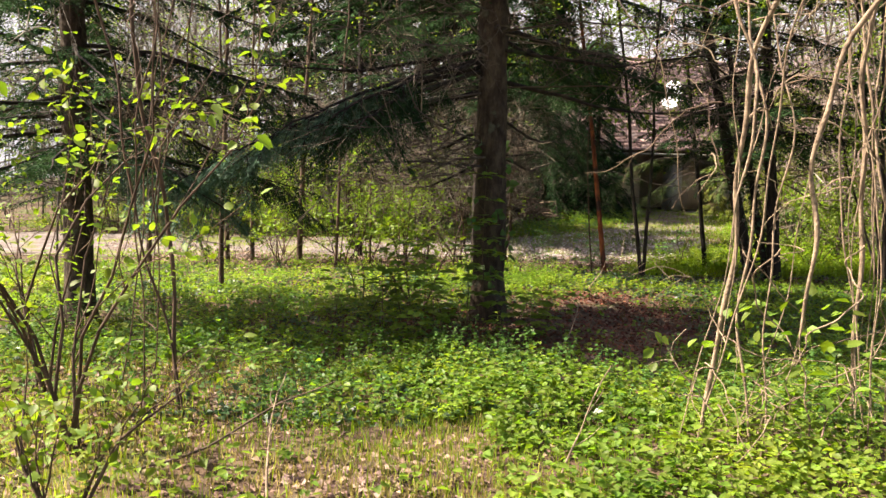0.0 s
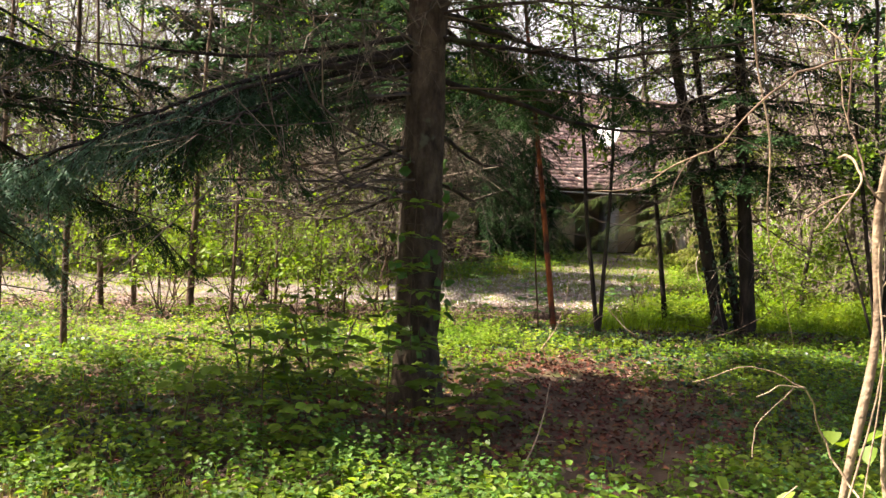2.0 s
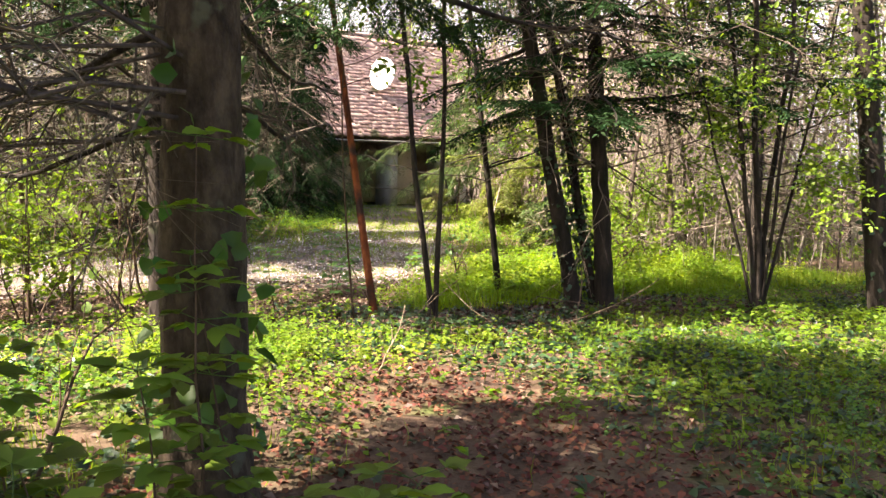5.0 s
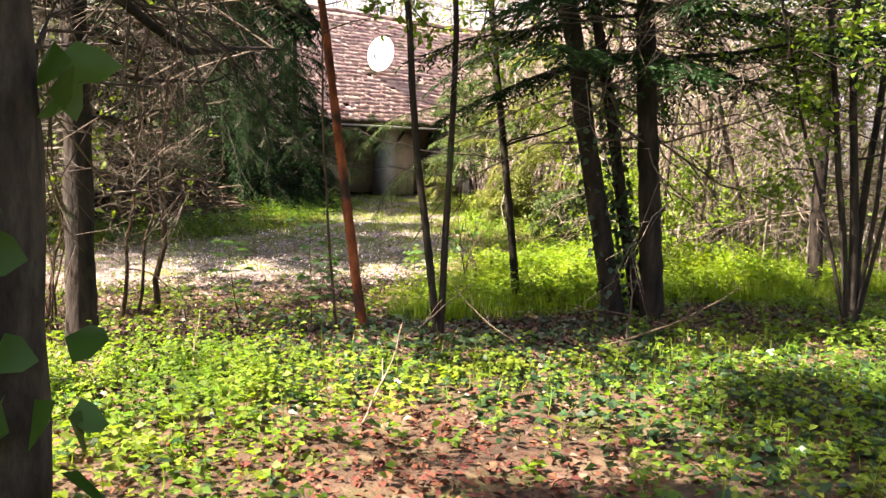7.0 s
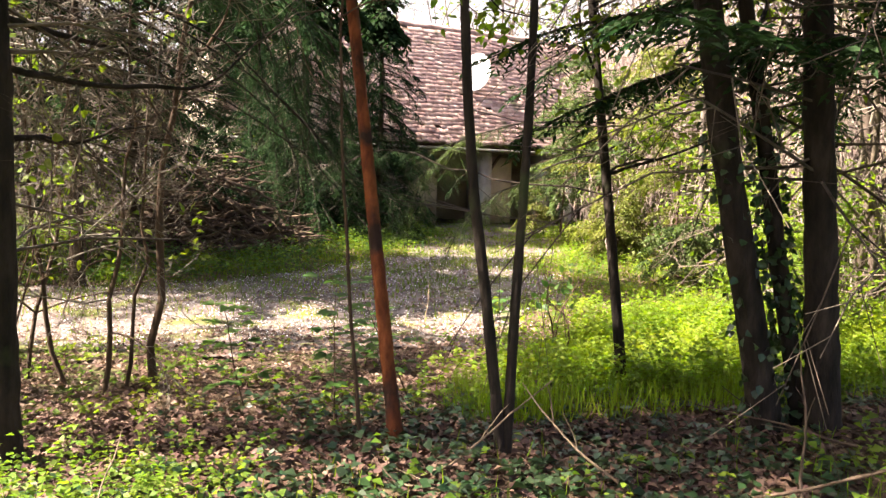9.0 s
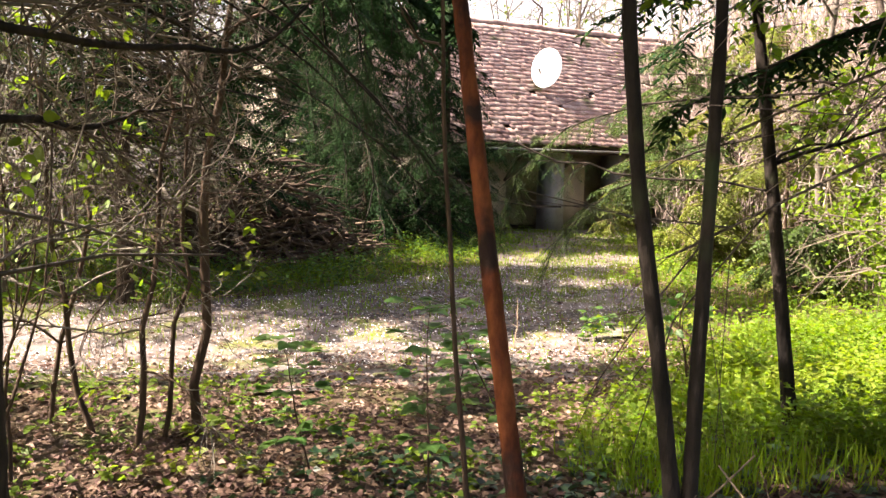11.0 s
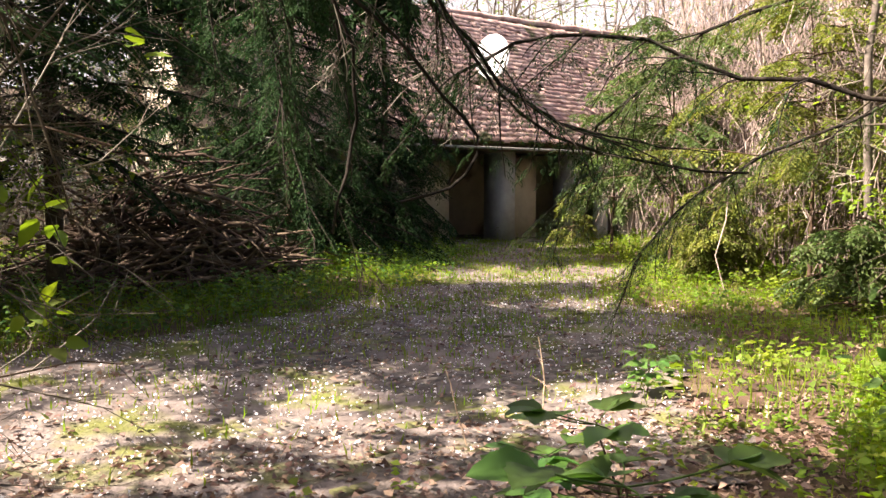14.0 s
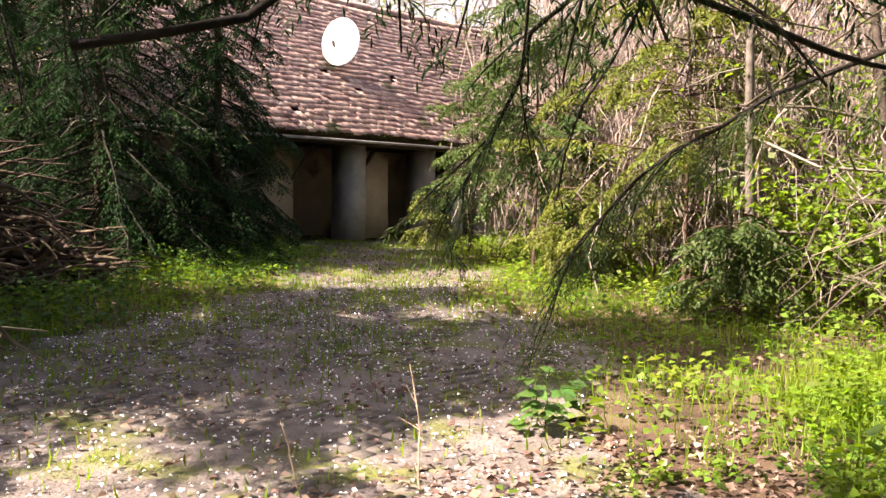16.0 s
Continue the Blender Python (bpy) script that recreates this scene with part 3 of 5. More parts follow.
def build_far_shed():
    """A pale outbuilding half hidden in the wood."""
    shed = thing("outbuilding", "pale rendered outbuilding half hidden behind bare stems", "outbuilding", -3.0, 38.0)
    def box(name, mat, x0, x1, y0, y1, z0, z1, label="", parent=shed):
        s = Soup()
        c = [(x, y, z) for z in (z0, z1) for x, y in ((x0, y0), (x1, y0), (x1, y1), (x0, y1))]
        s.add(c, [(3, 2, 1, 0), (4, 5, 6, 7), (0, 1, 5, 4), (1, 2, 6, 5), (2, 3, 7, 6), (3, 0, 4, 7)])
        return part(name, s, mat, parent, label)
    box("wall", M_CONCRETE, -8, 2.0, 38, 43, 0.0, 2.9, "grey rendered wall")
    s = Soup()
    s.add([(-8.4, 37.6, 2.8), (2.4, 37.6, 2.8), (2.4, 40.5, 4.8), (-8.4, 40.5, 4.8), (2.4, 43.4, 2.8), (-8.4, 43.4, 2.8)],
          [(0, 1, 2, 3), (3, 2, 4, 5), (1, 0, 5, 4)])
    part("roof", s, M_TIMBER, shed, "dark roof")
    for x in (-0.9, -4.6):
        win = box("window", M_PAINT, x, x + 0.95, 37.93, 37.99, 0.85, 2.3, "white window frame")
        box("pane", M_GLASSDARK, x + 0.12, x + 0.43, 37.91, 37.925, 0.98, 2.18, "", win)
        box("pane", M_GLASSDARK, x + 0.52, x + 0.83, 37.91, 37.925, 0.98, 2.18, "", win)


build_far_shed()


# ---- trees ----
def trunk_line(x, y, dx, dy, h, steps=14, jitter=0.02, z0=None):
    z = float(gz(x, y)) - 0.12 if z0 is None else z0
    t = np.linspace(0, 1, steps)
    w = np.cumsum(rng.normal(0, jitter, (steps, 2)), 0) * t[:, None]
    return np.stack([x + dx * t + w[:, 0], y + dy * t + w[:, 1], z + (h + 0.12) * t], 1)


def trunk(name, tree, pts, r0, r1, mat, sides=16, flare=0.5, label=""):
    n = len(pts)
    fine = np.linspace(0, n - 1, n * 6)
    p = np.stack([np.interp(fine, np.arange(n), pts[:, a]) for a in range(3)], 1)
    z = p[:, 2] - p[0, 2]
    r = np.linspace(r0, r1, len(p)) * (1 + flare * np.exp(-z / 0.14)) * (1 + 0.03 * rng.normal(0, 1, len(p)))
    s = Soup()
    tube(s, p, r, sides, 0.035)
    return part(name, s, mat, tree, label, smooth=True)


def along(pts, z):
    return np.array([np.interp(z, pts[:, 2], pts[:, a]) for a in range(3)])


def ivy(tree, pts, r, z0, z1, count, size=0.06, mat=None):
    s = Soup()
    z = rng.uniform(z0, z1, count)
    c = np.array([along(pts, a) for a in z])
    th = rng.uniform(0, 6.283, count)
    o = np.stack([np.cos(th), np.sin(th), np.zeros(count)], 1)
    leaves(s, c + o * (r + 0.015), unit(o * 0.6 + rng.normal(0, 0.5, (count, 3)) - [0, 0, 0.5]), o + rng.normal(0, 0.3, (count, 3)),
           size * rng.uniform(0.6, 1.3, count), size * 0.85)
    part("ivy", s, mat or M_IVY, tree, "climbing ivy leaves", kind="stuff")


def spruce(x, y, h, r0, label, skirt=1.6, reach=2.6, whorls=15, density=16, dead=26, mat=None, bark=None, lean=(0, 0), name="spruce_tree", hang=0.25,
           per=6, seed_turn=0.0, dead_top=3.4, dead_len=1.9, dead_side=None, coarse=False, dead_low=1.2, dead_mat=None):
    tree = thing(name, label, "tree", x, y)
    pts = trunk_line(x, y, lean[0], lean[1], h, jitter=0.012)
    trunk("trunk", tree, pts, r0, 0.03, bark or M_SPRUCE, 20)
    g = pts[0][2]
    foliage, wood = Soup(), Soup()
    for k in range(whorls):
        z = skirt + (h - skirt - 0.4) * (k / whorls) ** 1.15
        ln = reach * (1 - (z / h) ** 1.4) + 0.3
        for b in range(per):
            a = seed_turn + k * 0.9 + b * 6.283 / per + rng.normal(0, 0.2)
            q = along(pts, g + z + rng.normal(0, 0.08))
            bp, _ = wander(q, (math.cos(a), math.sin(a), 0.12 - hang * 0.6), ln * rng.uniform(0.7, 1.1), 7, 0.07, hang * 0.12)
            limb_soup = Soup() if k < 4 else wood
            tube(limb_soup, bp, np.linspace(0.028 * (1 - z / h * 0.6), 0.004, 8), 5)
            if k < 4:
                part("limb", limb_soup, bark or M_DARK, tree)
            needles(foliage, bp, density * (0.8 if z > 6.5 else 1.1 if z > 5 else 1.15 if coarse else 1.5), 0.24 if z > 5 else 0.085 if coarse else 0.065, 0.1 if z > 5 else 0.026 if coarse else 0.016, hang, 0.38, 0.095 if z > 5 else 0.035 if coarse else 0.02)
    part("upper_limb", wood, bark or M_DARK, tree, kind="stuff")
    part("crown", foliage, mat or M_NEEDLE, tree, "dark green needles", kind="stuff")
    if dead:
        s = Soup()
        z = rng.uniform(dead_low, dead_top, dead)
        a = rng.uniform(0, 6.283, dead) if dead_side is None else dead_side + rng.uniform(-1.7, 1.7, dead)
        twiggery(s, [along(pts, g + q) for q in z], np.stack([np.cos(a), np.sin(a), rng.uniform(-0.25, 0.25, dead)], 1), rng.uniform(0.6, dead_len, dead),
                 np.full(dead, 0.012), 3 if coarse else 4, 4, 0.75, 0.55, 0.05)
        part("dead_branch", s, dead_mat or M_TWIG, tree, "bare dead branches", kind="stuff")
    return tree, pts


def broadleaf(x, y, stems, label, mat=M_DARK, name="tree", limbs=7, limb_from=2.4, leaf=None, leaf_len=0.07, per=3, reach=1.6, ivy_n=0, twig=2, category="tree", fine=False, share=1.0):
    """Stems: rows of dx, dy, height, radius. Limbs fork high up and carry leaves."""
    tree = thing(name, label, category, x, y)
    tips = []
    wood = Soup()
    for dx, dy, h, r in stems:
        pts = trunk_line(x, y, dx, dy, h, jitter=0.03 if r > 0.05 else 0.014 if r > 0.04 else 0.042)
        trunk("trunk", tree, pts, r, r * 0.35, mat, 12 if r > 0.05 else 9, 0.35)
        for _ in range(limbs):
            z = pts[0][2] + rng.uniform(limb_from, h)
            a = rng.uniform(0, 6.283)
            grow(wood, along(pts, z), (math.cos(a), math.sin(a), rng.uniform(0.0, 0.7)), reach * rng.uniform(0.5, 1.1), max(r * 0.3, 0.006), twig, 4, 0.14, 0.0, 0.8, 4, tips)
        if ivy_n:
            ivy(tree, pts, r, pts[0][2] + 0.1, pts[0][2] + 2.6, ivy_n)
    part("limb", wood, mat, tree, kind="stuff")
    if leaf:
        s = Soup()
        leaf_tips(s, tips, per, leaf_len, leaf_len * 0.6, fine=fine, share=share)
        part("crown", s, leaf, tree, "fresh small leaves", kind="stuff")
    return tree


# the big spruce that is passed, and its neighbours
spruce_main, sp_pts = spruce(0.49, 8.57, 13, 0.185, "tall spruce with grey-brown bark and dead lower branches", skirt=3.7, reach=2.8, dead=64, per=7, dead_low=1.5, dead_top=4.2, dead_len=2.3, dead_mat=M_DEAD)
spruce_side, _ = spruce(-3.7, 8.1, 12, 0.15, "dark spruce with low sweeping branches", skirt=1.9, reach=2.4, dead=18, per=7)
spruce(-4.5, 23.5, 10, 0.12, "dark spruce beyond the lane", skirt=1.4, reach=2.4, dead=12, coarse=True, density=18, whorls=12)
spruce(-10.5, 22.5, 10, 0.12, "dark spruce beyond the lane", skirt=1.2, reach=2.4, dead=12, coarse=True, density=18, whorls=12)
spruce(1.6, 29.5, 9, 0.12, "dark conifer behind the brush pile", skirt=1.0, reach=2.4, hang=0.5, dead=16, density=18, per=8, coarse=True)
spruce(5.4, 28.6, 7, 0.09, "dark conifer at the corner of the house", skirt=0.8, reach=1.7, hang=0.6, dead=6, density=18, per=8, coarse=True)
spruce(3.4, 27.0, 9, 0.12, "dark conifer with drooping sprays beside the drive", skirt=1.2, reach=2.6, hang=0.6, dead=14, density=18, per=8, coarse=True)
spruce_lane, lane_pts = spruce(0.57, 13.3, 9, 0.11, "dark slender spruce with bare lower branches", skirt=3.2, reach=2.6, dead=34, bark=M_DARK, whorls=11, dead_side=1.2, dead_len=1.8, per=7, dead_top=3.2)
spruce(5.38, 12.87, 7.5, 0.11, "dark ivy-clad conifer with dense high boughs", skirt=2.5, reach=2.9, dead=56, bark=M_DARK, dead_top=4.0, dead_len=2.1, dead_low=1.7, dead_mat=M_DEAD, density=22, per=7, coarse=True, whorls=8, lean=(-0.65, 0.0))

spruce(8.9, 14.3, 8, 0.09, "half-dead conifer with brown brittle branches", skirt=3.4, reach=2.2, dead=64, bark=M_DARK, dead_top=4.4, dead_len=2.2, dead_low=1.0, dead_mat=M_DEAD, density=16, per=6, coarse=True, whorls=8)

# added tree: its high sparse crown throws broken shade on the lane
spruce(-1.8, 16.9, 10, 0.08, "tall slim conifer added to shade the lane", skirt=3.8, reach=2.0, hang=0.3, dead=24, bark=M_DARK, density=8, coarse=True, whorls=7, per=5, dead_mat=M_DEAD)
spruce(0.2, 23.6, 9, 0.11, "dark conifer behind the lane", skirt=2.0, reach=2.5, hang=0.4, dead=40, density=18, coarse=True, whorls=12, dead_len=2.2)
spruce(-2.6, 22.0, 9, 0.11, "dark conifer behind the lane", skirt=2.2, reach=2.3, hang=0.4, dead=34, density=16, coarse=True, whorls=12)
# added conifer, its crown made wide and dense to keep sun off the lane
shade_conifer, _ = spruce(-0.3, 20.8, 11, 0.1, "added dark conifer with a wide crown to shade the lane", skirt=3.0, reach=3.3, hang=0.35, dead=20, density=20, coarse=True, whorls=16, per=8)


def bough(tree, pts, r, density=34, reach=0.4, mat=None, hang=0.5, gap=0.015, size=0.05):
    """One low limb with heavy sprays of needles."""
    pts = np.array(pts)
    t = np.linspace(0, len(pts) - 1, 14)
    p = np.stack([np.interp(t, np.arange(len(pts)), pts[:, a]) for a in range(3)], 1) + rng.normal(0, 0.012, (14, 3))
    s, f = Soup(), Soup()
    tube(s, p, np.linspace(r, 0.005, 14), 6)
    for k in range(4, 14):
        for sgn in (-1, 1):
            d = unit(p[min(k + 1, 13)] - p[k - 1])
            sd = np.array([-d[1], d[0], 0]) * sgn
            q, _ = wander(p[k], d * 0.6 + sd + [0, 0, -0.15], rng.uniform(0.35, 0.7) * (1.0 if size > 0.04 else 0.6), 5, 0.1, 0.12)
            tube(s, q, np.linspace(min(0.006, size * 0.12), 0.0015, 6), 4)
            needles(f, q, density, size, size * (0.18 if size > 0.04 else 0.13), hang, reach * 0.6, gap)
    needles(f, p[4:], density, size, size * (0.18 if size > 0.04 else 0.13), hang, reach, gap)
    b = part("limb", s, M_DARK, tree, "sweeping low limb")
    part("needles", f, mat or M_NEEDLE, b, kind="stuff")


def sagging_limb(tree, pts, r, twigs=26, twig_len=0.55, mat=M_DARK, twig_mat=M_DEAD):
    """A long bare dead limb, bowed under its weight, with a mesh of fine twigs."""
    pts = np.array(pts, float)
    t = np.linspace(0, len(pts) - 1, 16)
    p = np.stack([np.interp(t, np.arange(len(pts)), pts[:, a]) for a in range(3)], 1)
    p[1:-1] = (p[:-2] + 2 * p[1:-1] + p[2:]) / 4
    p += np.cumsum(rng.normal(0, 0.008, (16, 3)), 0)
    s, f = Soup(), Soup()
    tube(s, p, np.linspace(r, 0.004, 16), 7, 0.06)
    limb = part("limb", s, mat, tree, "bare sagging limb", smooth=True)
    i = rng.integers(2, 16, twigs)
    d = unit(p[np.minimum(i + 1, 15)] - p[i - 1])
    twiggery(f, p[i], d * 0.6 + rand_dirs(twigs) * 0.8, twig_len * rng.uniform(0.4, 1.2, twigs), np.full(twigs, r * 0.28), 3, 4, 0.8, 0.55, 0.1)
    part("twig", f, twig_mat, limb, kind="stuff")


thin_tree = broadleaf(4.74, 14.3, [(-0.75, 0.0, 6.0, 0.045)], "thin young tree with a low side branch", M_DARK, "tree", 9, 1.5, M_LEAF, 0.08, 2, fine=True)

# the heavy bough of the big spruce: dark needles for its shaded root, blue-green for its lit end
bough(spruce_main, [(0.45, 8.57, 2.75), (-0.2, 8.0, 2.5), (-0.75, 7.5, 2.25), (-1.2, 7.25, 1.95)], 0.03, 34, 0.42)
bough(spruce_main, [(0.45, 8.57, 2.65), (-0.3, 7.9, 2.35), (-0.6, 7.45, 2.15), (-0.75, 7.1, 1.95)], 0.026, 30, 0.42)
bough(spruce_main, [(0.45, 8.57, 2.8), (-0.5, 7.9, 2.45), (-1.2, 7.4, 2.1), (-1.75, 7.1, 1.7)], 0.026, 34, 0.42, mat=M_NEEDLE_B)
bough(spruce_main, [(0.45, 8.57, 2.7), (-0.8, 7.8, 2.25), (-1.7, 7.2, 1.8), (-2.4, 6.9, 1.4)], 0.026, 34, 0.42, mat=M_NEEDLE_B)
bough(spruce_main, [(0.45, 8.57, 3.0), (1.0, 9.3, 2.95), (1.6, 10.0, 2.75), (2.2, 10.6, 2.5)], 0.028, 40, 0.45)
bough(spruce_main, [(0.45, 8.57, 3.1), (1.2, 9.0, 3.0), (1.9, 9.5, 2.9), (2.7, 10.0, 2.65)], 0.028, 40, 0.45)
for ex, ey, ez, z0, r in ((-2.6, 9.4, 1.95, 2.45, 0.03), (-1.9, 10.2, 2.25, 2.7, 0.026), (3.2, 9.6, 2.3, 2.55, 0.028), (2.6, 7.4, 2.75, 2.9, 0.024), (-2.2, 8.2, 2.6, 2.85, 0.026),
                          (1.8, 11.2, 1.95, 2.2, 0.022), (-1.2, 11.0, 1.7, 2.05, 0.022), (-0.9, 9.9, 1.45, 1.75, 0.018), (1.5, 10.4, 1.75, 1.8, 0.018)):
    mx, my = 0.49 + (ex - 0.49) * 0.5, 8.57 + (ey - 8.57) * 0.5
    sagging_limb(spruce_main, [(0.49, 8.57, z0), (mx, my, (z0 + ez) / 2 - 0.16), (ex, ey, ez)], r)
bough(spruce_side, [(-3.6, 8.2, 2.2), (-2.9, 8.6, 2.0), (-2.3, 9.0, 1.6), (-1.7, 9.3, 1.25)], 0.026)
bough(spruce_side, [(-3.6, 8.2, 2.0), (-3.0, 7.8, 1.8), (-2.5, 7.4, 1.55), (-2.1, 7.1, 1.3)], 0.026, mat=M_NEEDLE_B)
bough(spruce_side, [(-3.6, 8.2, 2.7), (-2.9, 8.0, 2.7), (-2.2, 7.8, 2.5), (-1.6, 7.6, 2.3)], 0.026, 24)
for ex, ey, ez, z0 in ((-1.5, 9.4, 2.3, 2.6), (-2.0, 7.2, 2.2, 2.4), (-2.2, 10.0, 1.7, 1.9), (-5.4, 7.4, 2.0, 2.3)):
    sagging_limb(spruce_side, [(-3.7, 8.1, z0), ((ex - 3.7) / 2, (ey + 8.1) / 2, (z0 + ez) / 2 - 0.15), (ex, ey, ez)], 0.026)

# boughs of the lane spruce, hanging over the end of the trail
for hx, hy, low in ((1.85, 15.9, 1.75), (2.05, 15.7, 1.5), (2.3, 15.9, 1.6), (2.55, 15.9, 1.85), (2.2, 16.4, 1.5), (2.75, 16.2, 1.9), (2.45, 16.7, 1.7)):
    bough(spruce_lane, [(0.65, 13.4, 3.2), (hx * 0.65, hy - 0.7, 3.3), (hx - 0.12, hy - 0.1, 2.7), (hx, hy, low + 0.6), (hx + 0.08, hy, low)], 0.012, 40, 0.3, hang=0.5, gap=0.011, size=0.032)
for row, r in (([(0.62, 13.4, 2.5), (1.5, 14.5, 2.3), (2.08, 15.0, 1.95), (2.27, 15.05, 1.5), (2.29, 15.05, 1.28), (2.22, 15.05, 1.05)], 0.013),
               ([(0.62, 13.4, 2.4), (1.6, 14.6, 2.05), (2.33, 15.0, 1.65), (2.49, 15.0, 1.46), (2.64, 15.0, 1.34), (2.6, 15.0, 1.22), (2.42, 15.0, 1.16)], 0.011),
               ([(0.62, 13.4, 2.6), (1.7, 14.4, 2.25), (2.4, 14.95, 1.75), (2.6, 15.0, 1.47), (2.8, 15.0, 1.31), (3.28, 15.02, 1.21), (3.5, 15.05, 1.22)], 0.011)):
    sagging_limb(spruce_lane, row, r * 0.55, 6, 0.22, M_DARK, M_TWIG)
bough(spruce_lane, [(0.62, 13.4, 2.7), (1.8, 14.6, 2.3), (2.45, 15.05, 1.7), (2.75, 15.1, 1.42), (3.05, 15.1, 1.3)], 0.008, 34, 0.2, hang=0.35, gap=0.009, size=0.026)
bough(thin_tree, [(4.6, 14.35, 1.35), (3.9, 14.9, 1.45), (3.5, 15.15, 1.55), (3.1, 15.3, 1.7), (2.8, 15.4, 1.66), (2.65, 15.5, 1.5)], 0.009, 34, 0.22, M_NEEDLE, 0.45, 0.01, 0.028)
bough(thin_tree, [(4.6, 14.35, 1.9), (4.2, 15.0, 1.95), (3.8, 15.6, 1.85), (3.5, 16.0, 1.5), (3.4, 16.2, 1.1)], 0.009, 36, 0.26, M_NEEDLE_L, 0.55, 0.011, 0.032)
bough(thin_tree, [(4.6, 14.35, 1.7), (4.5, 15.2, 1.6), (4.3, 15.9, 1.4), (4.1, 16.3, 1.15), (3.9, 16.5, 0.8)], 0.009, 36, 0.26, M_NEEDLE_L, 0.55, 0.011, 0.032)
for row in ([(0.6, 13.3, 1.95), (1.2, 13.45, 1.86), (1.6, 13.65, 1.95), (1.95, 13.9, 2.3)], [(0.6, 13.3, 1.55), (0.9, 13.7, 1.6), (1.25, 14.2, 1.75)],
            [(0.6, 13.3, 2.2), (1.1, 14.0, 2.15), (1.5, 14.7, 2.0)], [(0.6, 13.3, 2.5), (-0.2, 13.7, 2.35), (-0.9, 14.1, 2.1)]):
    sagging_limb(spruce_lane, row, 0.02, 30, 0.6)

broadleaf(2.68, 13.08, [(-0.6, 1.2, 7.0, 0.045)], "slender young pine with rust-red bark", M_PINE, "pine_tree", 9, 3.2, M_LEAF, 0.08, 2, fine=True)
broadleaf(3.2, 12.75, [(-0.75, 0.1, 6.5, 0.034), (0.25, 0.0, 6.5, 0.03)], "twin-stemmed young tree with dark bark", M_DARK, "tree", 8, 2.2, M_LEAF, 0.08, 2, fine=True)
broadleaf(5.06, 12.97, [(-1.95, 0.0, 8.0, 0.1)], "leaning dark trunk with ivy at its foot", M_DARK, "tree", 12, 2.4, M_LEAF, 0.07, 1, 2.0, 160, twig=3, share=0.3)
broadleaf(5.34, 13.0, [(-1.65, 0.0, 7.5, 0.06)], "dark ivy-clad leaning stem", M_DARK, "tree", 10, 2.4, M_LEAF, 0.07, 1, 2.2, 420, share=0.6)
broadleaf(6.5, 11.7, [(-0.9, 0.2, 6, 0.03), (-0.2, 0, 6, 0.04), (0.8, 0.3, 6, 0.035), (0.4, -0.4, 5, 0.022), (-1.5, 0.1, 4, 0.018), (1.3, 0, 4.5, 0.02)],
          "clump of many thin upright stems", M_DARK, "shrub", 6, 1.4, M_LEAF, 0.07, 2, 1.2, category="shrub")
broadleaf(7.75, 11.2, [(-1.3, 0.2, 9.0, 0.13)], "dark leaning trunk with rough bark", M_DARK, "tree", 10, 2.4, M_LEAF, 0.07, 1, 2.2, 120, share=0.7)
for sx, sy, lean_x, r in ((-2.9, 10.4, 0.1, 0.035), (-3.84, 16.05, 0.0, 0.045), (-2.82, 15.6, 0.1, 0.06), (-4.16, 15.4, -0.1, 0.05), (-0.72, 15.2, -0.15, 0.03),
                          (-1.4, 15.3, 0.0, 0.028), (-5.4, 14.6, 0.2, 0.05), (-1.9, 14.0, 0.3, 0.03)):
    broadleaf(sx, sy, [(lean_x, 0, rng.uniform(4.5, 6), r)], "young bare sapling with reddish-brown bark", M_BROWN, "sapling", 10, 0.6, M_LEAF, 0.07, 1, 1.1, category="sapling", share=0.3)["group"] = "young saplings"


def crooked_sapling(x, y, h, r, lean, label, branches=7, leafy=26):
    """A kinked bare stem with long crooked side branches and a few leaf clusters at their ends."""
    sp = thing("sapling", label, "sapling", x, y, group="crooked bare saplings")
    steps = 13
    t = np.linspace(0, 1, steps)
    kink = np.cumsum(rng.normal(0, 0.035, (steps, 2)), 0) * (t > 0.05)[:, None]
    pts = np.stack([x + lean[0] * t + kink[:, 0], y + lean[1] * t + kink[:, 1], float(gz(x, y)) - 0.05 + h * t], 1)
    s = Soup()
    tube(s, pts, np.linspace(r, r * 0.35, steps), 8, 0.07)
    part("trunk", s, M_BROWN, sp, smooth=True)
    ends, fine = [], Soup()
    for k in range(branches):
        i = rng.integers(2, steps - 1)
        a = rng.uniform(0, 6.283)
        bp, _ = wander(pts[i], (math.cos(a), 0.5 * math.sin(a), rng.uniform(0.1, 0.9)), h * rng.uniform(0.25, 0.5), 9, 0.2)
        if not off_trail(bp, 0.45).all():
            continue
        w = Soup()
        tube(w, bp, np.linspace(r * 0.42, 0.003, 10), 6, 0.08)
        part("branch", w, M_BROWN if k % 2 else M_TWIG, sp)
        j = rng.integers(2, 10, 7)
        e, d = twiggery(fine, bp[j], unit(bp[j] - bp[j - 1]) + rand_dirs(7) * 0.7, h * rng.uniform(0.08, 0.2, 7), np.full(7, 0.0045), 3, 3, 0.9, 0.6, 0.0)
        ends += list(zip(e, d))
    part("twig", fine, M_TWIG, sp, kind="stuff")
    if leafy and ends:
        lf = Soup()
        pick = [ends[i] for i in rng.integers(0, len(ends), leafy)]
        leaf_tips(lf, pick, 4, 0.075, 0.045, 0.03, fine=True)
        part("leaf", lf, M_LEAF, sp, "small clusters of fresh leaves", kind="stuff")


